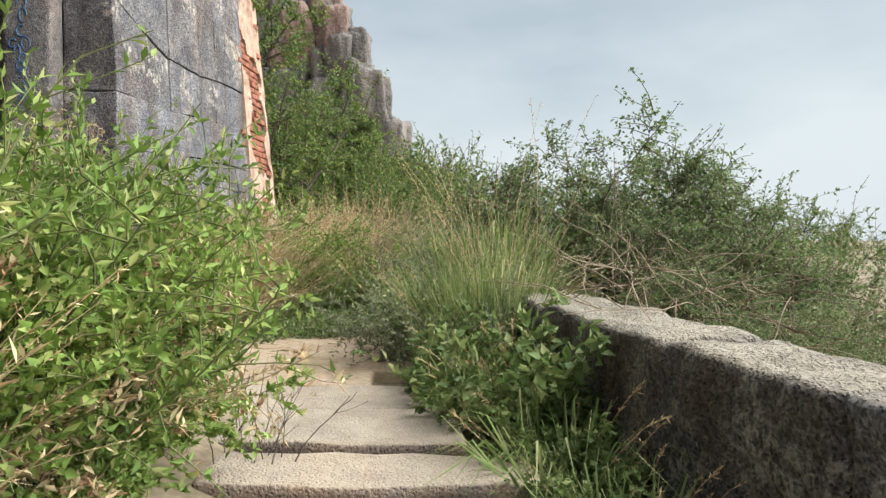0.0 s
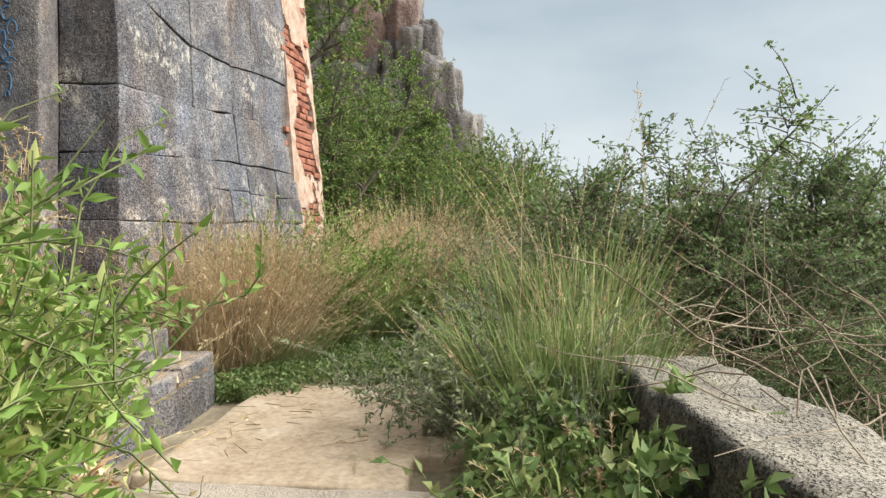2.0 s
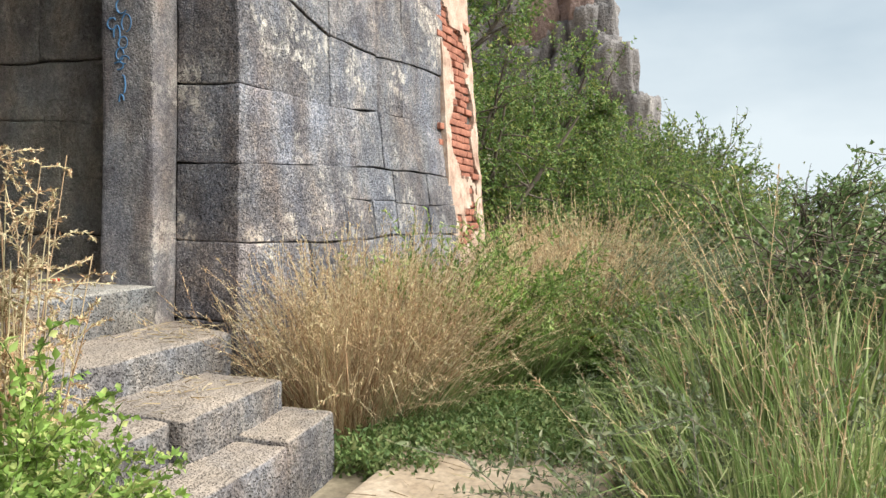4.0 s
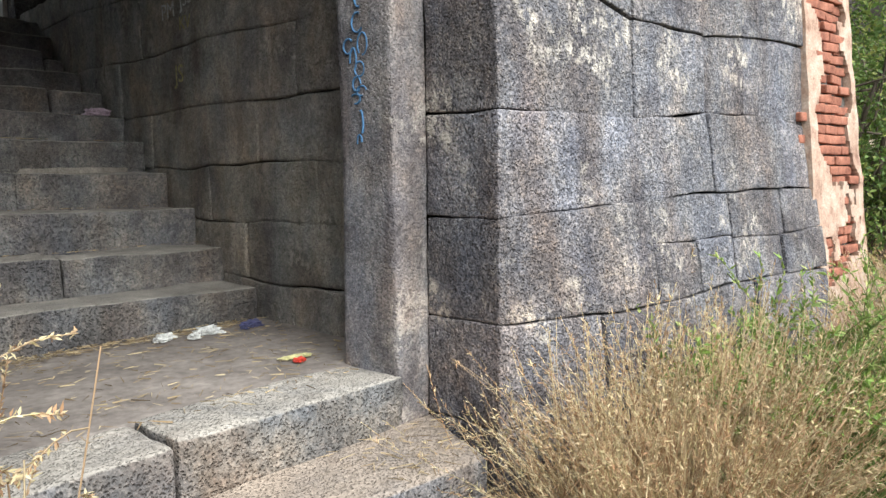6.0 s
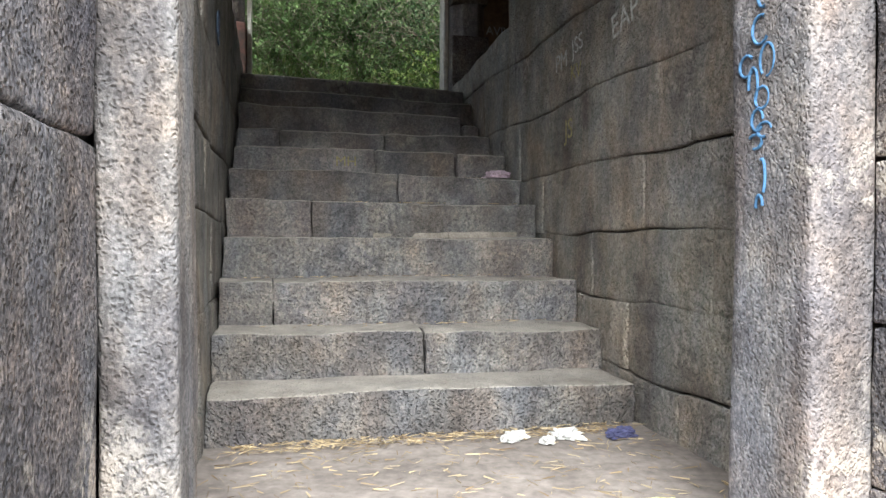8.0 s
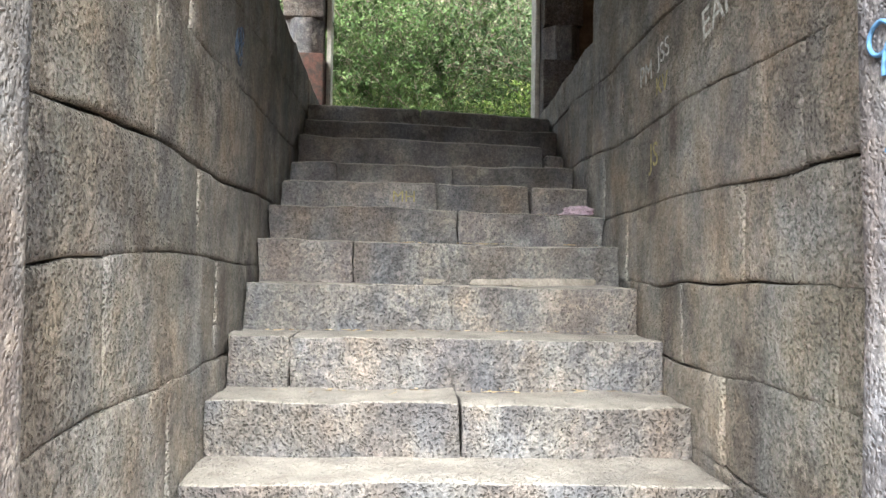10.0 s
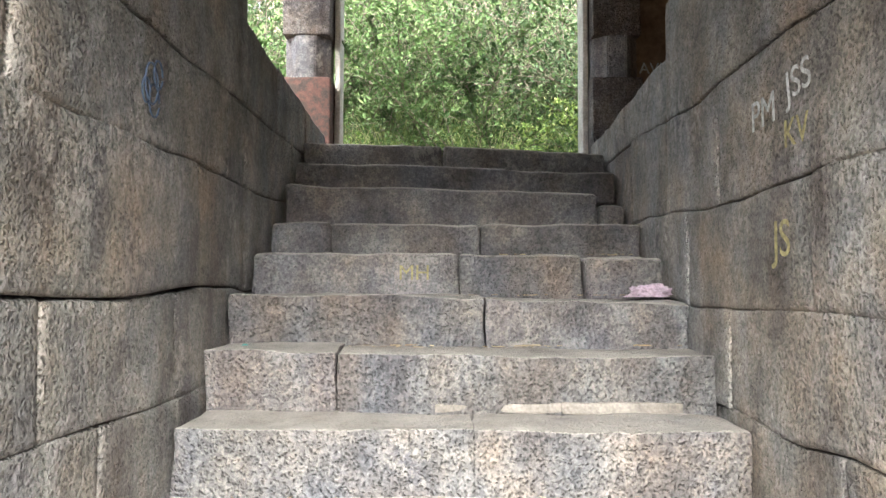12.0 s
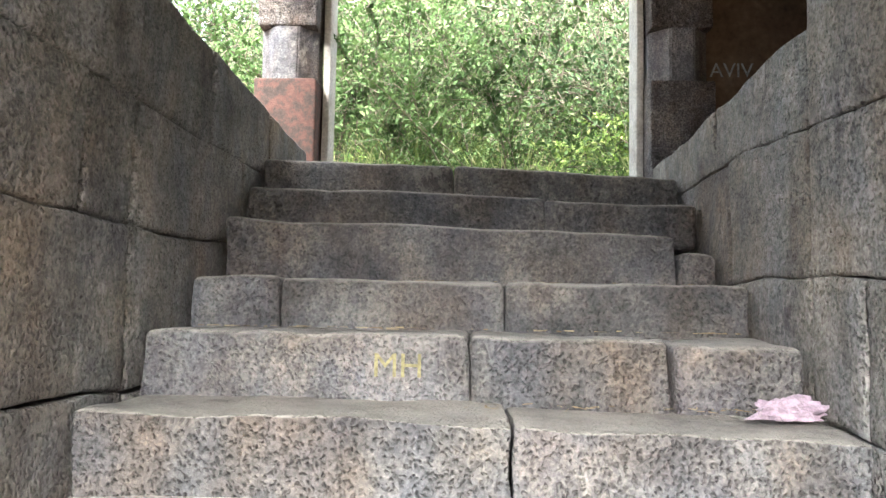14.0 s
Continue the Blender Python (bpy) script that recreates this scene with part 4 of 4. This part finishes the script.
# large thorny bushes past the parapet
bush = shrub("thorn_bush", "large spreading thorny bush with sparse small leaves", 2.0, 1.3, 40, 1300, 26000, 0.04, 0.024, m_leaf_bush, m_twig, sag=0.9, lean=0.55, thick=0.008)
put_at(bush, 1.9, -5.3, gz(1.9, -5.3), 20, 1.0)
copies(bush, [(x, y, gz(x, y), turn, s) for x, y, turn, s in ((0.0, -5.0, 70, 0.55), (3.1, -5.1, 150, 1.1), (0.7, -4.2, 200, 0.62), (-0.9, -5.1, 260, 0.5), (2.6, -6.3, 10, 1.2), (0.4, -6.4, 250, 0.65), (4.6, -5.2, 300, 1.0), (-1.7, -5.2, 40, 0.55), (4.0, -6.4, 120, 1.2), (-0.3, -4.5, 310, 0.52), (-2.5, -5.0, 330, 0.52), (6.0, -5.5, 85, 1.1), (-0.8, -6.6, 20, 0.55), (-1.2, -4.5, 140, 0.48), (1.7, -4.0, 40, 0.6))], "bushes past the parapet")
bush_far = shrub("hill_bush", "dense rounded green bush on the slope", 1.6, 0.7, 30, 420, 6000, 0.07, 0.035, m_leaf_tree, m_bark, sag=0.4, lean=0.75, thick=0.012)
put_at(bush_far, 7.0, -2.6, gz(7.0, -2.6))
copies(bush_far, scatter(22, 6.5, 16.0, -4.5, 0.5, 0.7, 1.1), "bushes on the slope")
copies(bush_far, scatter(10, 14.0, 30.0, -3.5, 6.0, 1.2, 1.8), "bushes on the slope")

# dead brushwood over the parapet


def brushwood():
    n = 420
    st = np.stack([rng.uniform(-1.6, 2.2, n), rng.uniform(-4.3, -3.35, n), rng.uniform(-0.75, -0.2, n)], 1)
    d = rng.normal(size=(n, 3)) * np.array([1, 0.7, 0.35]) + np.array([-0.5, -0.1, 0.1])
    ln = sprays(st, d, rng.uniform(0.4, 1.1, n), 6, 0.5, 0.35)
    v, f = tubes(ln, np.linspace(0.004, 0.0015, 6)[None].repeat(n, 0))
    tagged(place("brushwood", tri_mesh("brushwood", v, f, True), m_twig), "tangle of dead grey twigs lying over the parapet", "brushwood", kind="stuff")


brushwood()


def tree(name, label, height, trunks, limbs, twigs, count, leaf, wide, mat, lean=0.3, girth=1.0):
    root = thing(name, label, "tree")
    a = rng.uniform(0, 2 * np.pi, trunks)
    st = np.stack([np.cos(a), np.sin(a), np.zeros(trunks)], 1) * 0.12
    tr = sprays(st, np.stack([np.cos(a) * lean, np.sin(a) * lean, np.ones(trunks)], 1), height * rng.uniform(0.7, 0.95, trunks), 8, 0.35, 0.05)
    v, f = tubes(tr, girth * np.linspace(0.06, 0.018, 8)[None].repeat(trunks, 0), 7)
    part("trunk", tri_mesh("trunk", v, f, True), m_bark, root)
    p, d = along(tr, limbs, 0.15)
    lb = sprays(p, d * 0.5 + rng.normal(size=(limbs, 3)) * np.array([0.9, 0.9, 0.4]) + np.array([0, 0, 0.25]), rng.uniform(0.14, 0.3, limbs) * height, 6, 0.5, 0.25)
    p, d = along(lb, twigs, 0.2)
    tw = sprays(p, d * 0.6 + rng.normal(size=(twigs, 3)) * 0.7, rng.uniform(0.07, 0.18, twigs) * height, 4, 0.5, 0.5)
    v1, f1 = tubes(lb, girth * np.linspace(0.018, 0.005, 6)[None].repeat(limbs, 0), 5)
    v2, f2 = tubes(tw, np.linspace(0.005, 0.002, 4)[None].repeat(twigs, 0), 3)
    tagged(part("branchwork", tri_mesh("branchwork", *joined((v1, f1), (v2, f2)), True), m_bark, root), kind="stuff")
    p, d = along(tw, count, 0.1)
    v, f = leaves(p + rng.normal(size=(count, 3)) * 0.02, d * 0.5 + rng.normal(size=(count, 3)) * 0.8 - np.array([0, 0, 0.25]), leaf * rng.uniform(0.6, 1.2, count), wide * rng.uniform(0.6, 1.2, count))
    tagged(part("crown", tri_mesh("crown", v, f), mat, root), kind="stuff")
    return root


rng = np.random.default_rng(23)
thorn = tree("thorn_tree", "spreading thorny tree with an airy crown of small leaves", 2.5, 8, 110, 1600, 24000, 0.042, 0.026, m_leaf_bush, 0.6, 0.3)
put_at(thorn, 1.15, -4.25, gz(1.15, -4.25), 30, 0.9)
copies(thorn, [(1.9, -3.95, gz(1.9, -3.95), 150, 0.93), (-0.2, -4.15, gz(-0.2, -4.15), 260, 0.5), (2.9, -4.6, gz(2.9, -4.6), 80, 1.0), (0.6, -4.6, gz(0.6, -4.6), 200, 0.8)], "thorny trees past the parapet")
t1 = tree("tree", "small green tree with several thin grey stems beside the gate wall", 4.2, 6, 80, 800, 17000, 0.075, 0.042, m_leaf_tree)
put_at(t1, 6.6, 0.65, gz(6.6, 0.65), 0, 1.12)
copies(t1, [(5.6, -0.3, gz(5.6, -0.3), 140, 0.62), (8.6, 1.5, gz(8.6, 1.5), 70, 0.95), (8.4, -0.4, gz(8.4, -0.4), 250, 0.8), (9.6, -1.0, gz(9.6, -1.0), 20, 0.66), (7.4, -0.9, gz(7.4, -0.9), 310, 0.5)], "trees beside the gate wall")
copies(t1, [(75.0, -42.0, -5.9, 20, 2.6), (82.0, -52.0, -5.9, 120, 2.2), (90.0, -40.0, -5.9, 220, 2.2), (60.0, -46.0, -5.9, 300, 1.5)], "far trees on the plain")

# a dead weed at the west end of the steps


def dead_weed():
    root = thing("dead_weed", "dead pale weed stalks with dry seed clusters beside the steps", "weed")
    n = 38
    st = np.stack([rng.normal(-1.15, 0.035, n), rng.normal(-0.9, 0.035, n), np.full(n, -0.75)], 1)
    main = sprays(st, rng.normal(size=(n, 3)) * 0.045 + np.array([0.0, 0, 1.0]), rng.uniform(0.8, 1.3, n), 8, 0.08, 0.1)
    p, d = along(main, 220, 0.62)
    side = sprays(p, d * 0.6 + rng.normal(size=(220, 3)) * 0.6, rng.uniform(0.04, 0.17, 220), 5, 0.4, 0.7)
    v, f = joined(tubes(main, np.linspace(0.004, 0.0015, 8)[None].repeat(n, 0)), tubes(side, np.linspace(0.002, 0.001, 5)[None].repeat(220, 0)))
    tagged(part("stalk", tri_mesh("stalk", v, f, True), m_grass_dry, root), kind="stuff")
    p, d = along(side, 9000, 0.2)
    v, f = leaves(p, d + rng.normal(size=(9000, 3)) * 0.8, rng.uniform(0.008, 0.02, 9000), 0.005)
    tagged(part("seed_plume", tri_mesh("seed_plume", v, f), m_grass_dry, root), kind="stuff")


dead_weed()


def dead_sprig(x, y, z, height, n, name="dead_sprig", label="bare dark twigs of a dead plant beside the path"):
    st = np.stack([rng.normal(x, 0.05, n), rng.normal(y, 0.05, n), np.full(n, z)], 1)
    main = sprays(st, rng.normal(size=(n, 3)) * 0.22 + np.array([0, 0, 1.0]), rng.uniform(0.6, 1.0, n) * height, 6, 0.3, 0.1)
    p, d = along(main, n * 4, 0.35)
    side = sprays(p, d + rng.normal(size=(n * 4, 3)) * 0.35, rng.uniform(0.1, 0.3, n * 4) * height, 4, 0.3, 0.1)
    v, f = joined(tubes(main, np.linspace(0.003, 0.0012, 6)[None].repeat(n, 0)), tubes(side, np.linspace(0.0015, 0.0008, 4)[None].repeat(n * 4, 0)))
    tagged(place(name, tri_mesh(name, v, f, True), m_bark), label, "dead plant", group="dead plants by the path")


dead_sprig(-2.2, -1.98, -0.9, 0.42, 9)
dead_sprig(-1.85, -1.85, -0.88, 0.36, 7)
dead_sprig(-1.5, -2.72, -0.88, 0.5, 7)
plume = grass_clump("tall_grass", "tall thin grass stalks with drooping seed heads", 1.7, 0.25, 60, m_grass_green, 0.6, 0.005, 7, 0.05)
put_at(plume, -0.35, -3.0, gz(-0.35, -3.0))
tagged(plume, group="tall grass stalks by the path")

# ground cover by the steps


def ground_cover():
    n = 16000
    x, y = rng.uniform(0.45, 4.2, n), rng.uniform(-2.35, -0.9, n)
    keep = (y < -1.0 - 0.1 * (x - 1)) & ~((x < 0.75) & (y < -1.5))
    x, y = x[keep], y[keep]
    z = np.array([gz(a, b) for a, b in zip(x, y)]) + rng.uniform(0.0, 0.14, len(x))
    p = np.repeat(np.stack([x, y, z], 1), 4, 0) + rng.normal(size=(len(x) * 4, 3)) * 0.02
    v, f = leaves(p, rng.normal(size=(len(p), 3)) + np.array([0, 0, 0.4]), rng.uniform(0.02, 0.05, len(p)), rng.uniform(0.012, 0.024, len(p)))
    tagged(place("ground_cover", tri_mesh("ground_cover", v, f), m_leaf_mid), "low dense green creeping plants on the ground", "ground cover", kind="stuff")


ground_cover()


def litter(name, label, n, x0, x1, y0, y1, zf, size=(0.02, 0.09)):
    x, y = rng.uniform(x0, x1, n), rng.uniform(y0, y1, n)
    z = np.array([zf(a, b) for a, b in zip(x, y)]) + 0.004
    p = np.stack([x, y, z], 1)
    d = rng.normal(size=(n, 3)) * np.array([1, 1, 0.04])
    v, f = blades(p, d, rng.uniform(*size, n), rng.uniform(0.002, 0.006, n), 0.0)
    tagged(place(name, tri_mesh(name, v, f), m_straw), label, "litter", kind="stuff")


litter("straw", "scattered dry straw and leaf bits on the landing", 700, -0.95, 0.9, 0.25, 1.6, lambda x, y: LAND + 0.004)
litter("straw", "drift of straw at the foot of the stairs", 700, -0.9, 0.9, 1.5, 1.63, lambda x, y: LAND + 0.01)
litter("straw", "straw and twigs on the path", 160, -0.8, 1.1, -2.2, -1.35, lambda x, y: -0.806, (0.03, 0.16))
litter("straw", "dry straw on the outer steps", 120, 0.2, 0.75, -0.33, 0.05, lambda x, y: -0.274)
litter("straw", "straw on the third step", 90, -0.3, 0.4, -0.7, -0.4, lambda x, y: -0.428)
for i in (1, 2, 4, 5, 6, 7):
    y, z, _ = STEPS[i]
    litter("straw", "bits of straw caught on a stair tread", 60, -0.95, 0.9, STEPS[i + 1][0] - 0.1, STEPS[i + 1][0] - 0.01, lambda a, b, z=z: z + 0.006, (0.015, 0.07))

# hillside behind the hall


def hillside():
    n = 11000
    x, y = rng.uniform(-9, 7, n), 7.2 + 9.0 * rng.uniform(0, 1, n) ** 1.3
    z = np.array([gz(a, b) for a, b in zip(x, y)])
    clump = np.array([noise.noise(Vector((a * 0.8, b * 0.8, 2.0))) + 0.5 * noise.noise(Vector((a * 2.1, b * 2.1, 5.0))) for a, b in zip(x, y)])
    h = np.clip(0.3 + 2.1 * clump, 0.05, 2.1)
    p = np.repeat(np.stack([x, y, z], 1), 17, 0)
    hh = np.repeat(h, 17)
    p = p + rng.normal(size=p.shape) * 0.14
    p[:, 2] += hh * rng.uniform(0.2, 1.0, len(p))
    v, f = leaves(p, rng.normal(size=p.shape) + np.array([0, -0.4, 0.2]), rng.uniform(0.02, 0.06, len(p)), rng.uniform(0.01, 0.026, len(p)))
    tagged(place("hillside_plants", tri_mesh("hillside_plants", v, f), m_leaf_hill), "dense bright green undergrowth on the hillside", "undergrowth", kind="stuff")


hillside()
hill_shrub = shrub("hill_shrub", "sunlit green shrub on the hillside behind the hall", 1.5, 0.6, 22, 320, 8500, 0.042, 0.022, m_leaf_hill, m_bark, sag=0.5, lean=0.7)
put_at(hill_shrub, -0.9, 9.2, gz(-0.9, 9.2))
copies(hill_shrub, scatter(24, -6.5, 4.5, 8.4, 14.5, 0.8, 2.0), "shrubs on the hillside")
# Same kind of shrub in the painted-shade leaf colour.
dark_shrub = shrub("hill_shrub", "leafy shrub with bare twigs on the hillside, shade painted into its leaves", 1.7, 0.6, 26, 340, 7000, 0.04, 0.02, m_leaf_shade, m_bark, sag=0.6, lean=0.7)
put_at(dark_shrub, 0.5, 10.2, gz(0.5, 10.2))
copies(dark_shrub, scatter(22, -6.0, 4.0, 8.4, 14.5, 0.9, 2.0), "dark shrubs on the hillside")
fresh = shrub("fresh_shrub", "fresh lime-green shrub at the foot of the hillside", 1.0, 0.45, 22, 260, 3800, 0.06, 0.026, m_leaf_bright, m_greenstem, sag=0.4, lean=0.6)
put_at(fresh, 1.35, 8.1, gz(1.35, 8.1))
copies(fresh, [(x, y, gz(x, y), 50 * i, s) for i, (x, y, s) in enumerate(((1.9, 8.5, 1.2), (1.0, 7.9, 0.7), (-0.7, 7.9, 0.7), (2.0, 9.4, 1.2), (-1.6, 8.3, 0.8), (0.2, 7.8, 0.5)))], "fresh shrubs at the foot of the hillside")
hill_grass = grass_clump("hill_grass_clump", "long arching pale green grass on the hillside", 1.1, 0.25, 260, m_grass_green, 1.0, 0.012, 0, 0.5)
put_at(hill_grass, 0.4, 8.4, gz(0.4, 8.4))
copies(hill_grass, scatter(26, -4.5, 3.5, 7.4, 11.5, 0.7, 1.3), "grass on the hillside")

# ---- writing and scrawls ----


def words(text, size, m, mat, label, parent=None):
    cu = bpy.data.curves.new("scrawl", "FONT")
    cu.body, cu.size, cu.extrude = text, size, 0.0008
    cu.align_x, cu.align_y = "CENTER", "CENTER"
    tmp = bpy.data.objects.new("scrawl_text", cu)
    scene.collection.objects.link(tmp)
    me = bpy.data.meshes.new_from_object(tmp.evaluated_get(bpy.context.evaluated_depsgraph_get()))
    bpy.data.objects.remove(tmp)
    me.materials.clear()
    ob = place("scrawl", me, mat)
    ob.matrix_basis = m
    return tagged(ob, label, "graffiti")


EASTWALL = lambda y, z, lean=0: pose(XR - 0.027, y, z, 90, 0, -90) @ pose(0, 0, 0, 0, 0, lean)
words("JSS", 0.13, EASTWALL(2.3, 1.875, 8), m_white, "white chalk letters on the passage wall")
words("PM", 0.14, EASTWALL(2.53, 1.83, 2), m_white, "white chalk letters on the passage wall")
words("EAP", 0.17, EASTWALL(1.74, 1.86, 10), m_white, "white chalk letters on the passage wall")
words("JS", 0.16, EASTWALL(2.42, 1.42, 0), m_yellow, "faded yellow chalk letters on the passage wall")
words("KV", 0.12, EASTWALL(2.32, 1.73, 0), m_yellow, "faded yellow chalk letters on the passage wall")
words("MH", 0.1, pose(-0.23, 3.632, 1.33, 90, 0, 0), m_yellow, "faded yellow letters on a stair riser")
words("AVIV", 0.13, pose(1.64, 6.094, 3.02, 90, 0, 0), m_white, "white chalk letters on the brown wall")


def scrawl(label, lines, mat, r=0.006):
    cu = bpy.data.curves.new("scrawl", "CURVE")
    cu.dimensions, cu.bevel_depth, cu.bevel_resolution = "3D", r, 1
    for pts in lines:
        s = cu.splines.new("POLY")
        s.points.add(len(pts) - 1)
        for q, p in zip(s.points, pts):
            q.co = (*p, 1)
    ob = new("scrawl", cu)
    cu.materials.append(mat)
    return tagged(ob, label, "graffiti")


def loop_on_jamb(cy, cz, ry, rz, a0, a1):
    return [(0.6125, cy - ry * math.cos(math.radians(a)), cz + rz * math.sin(math.radians(a))) for a in range(a0, a1, 12)]


JAMB_LOOPS = ((0.3, 1.6, 0.03, 0.05, -90, 200), (0.29, 1.5, 0.025, 0.05, 0, 300), (0.3, 1.39, 0.035, 0.04, 60, 330), (0.36, 1.3, 0.03, 0.03, 40, 330), (0.27, 1.3, 0.03, 0.045, -90, 240), (0.33, 1.24, 0.02, 0.05, -60, 200),
              (0.29, 1.2, 0.03, 0.03, -120, 240), (0.31, 1.14, 0.025, 0.03, 0, 330), (0.28, 1.11, 0.03, 0.02, 0, 300), (0.32, 1.08, 0.03, 0.02, -100, 150), (0.29, 0.98, 0.014, 0.05, -60, 120), (0.3, 0.9, 0.014, 0.03, 0, 200))
scrawl("blue painted scrawl on the door jamb", [loop_on_jamb(*q) for q in JAMB_LOOPS], m_blue, 0.0045)

scrawl("small blue painted smear on the passage wall", [[(XL + 0.014, 2.46 + cy + r * math.cos(a * 0.5), 1.91 + cz + r * 1.3 * math.sin(a * 0.5)) for a in range(13)] for cy, cz, r in ((0, 0, 0.05), (0.05, 0.04, 0.035), (-0.04, -0.03, 0.03), (0.02, -0.05, 0.04))], m_blue_faded, 0.0035)

# ---- loose rubbish ----


def crumpled(name, label, x, y, z, sx, sy, sz, mat, seed, turn=0):
    """A crushed scrap of plastic or paper, with sharp folds, flat where it lies."""
    bm = bmesh.new()
    bmesh.ops.create_icosphere(bm, subdivisions=4, radius=0.5)
    for v in bm.verts:
        q = v.co * 3.2 + Vector((seed, seed * 2, 0))
        k = 0.72 + 0.75 * abs(noise.noise(q)) + 0.4 * abs(noise.noise(q * 2.3)) - 0.25 * abs(noise.noise(q * 0.7 + Vector((3, 1, 2))))
        p = Vector((v.co.x * sx * k, v.co.y * sy * k, v.co.z * sz * 1.4 * k))
        v.co = Vector((p.x, p.y, max(p.z + sz * 0.3, 0.001 + 0.002 * abs(noise.noise(q * 5)))))
    ob = tagged(place(name, bm, mat), label, "litter")
    ob.matrix_basis = pose(x, y, z, 0, 0, turn)


crumpled("plastic_bag", "crumpled pale pink plastic bag on a stair tread", 0.83, 3.5, 1.222, 0.19, 0.1, 0.06, m_pink, 1.0, 10)
crumpled("plastic_scrap", "crumpled white plastic scrap at the foot of the stairs", 0.3, 1.5, LAND, 0.15, 0.09, 0.035, m_paper, 2.0, 20)
crumpled("plastic_scrap", "crumpled white plastic scrap at the foot of the stairs", 0.53, 1.48, LAND, 0.14, 0.1, 0.04, m_paper, 4.0, -25)
crumpled("plastic_scrap", "crumpled grey plastic scrap on the landing", 0.42, 1.42, LAND, 0.09, 0.07, 0.03, m_paper, 5.0, 60)
crumpled("foil_wrapper", "crumpled dark blue wrapper at the foot of the stairs", 0.77, 1.44, LAND, 0.16, 0.09, 0.04, m_darkblue, 6.0, 15)
crumpled("snack_wrapper", "torn red snack wrapper on the landing", 0.5, 0.62, LAND, 0.07, 0.045, 0.02, m_red, 7.0, 5)
crumpled("snack_wrapper", "torn pale yellow wrapper on the landing", 0.52, 0.69, LAND, 0.17, 0.05, 0.015, m_pale, 8.0, -10)
crumpled("plastic_scrap", "small teal plastic scrap on a stair tread", -0.9, 3.2, 1.022, 0.035, 0.025, 0.015, m_teal, 9.0)
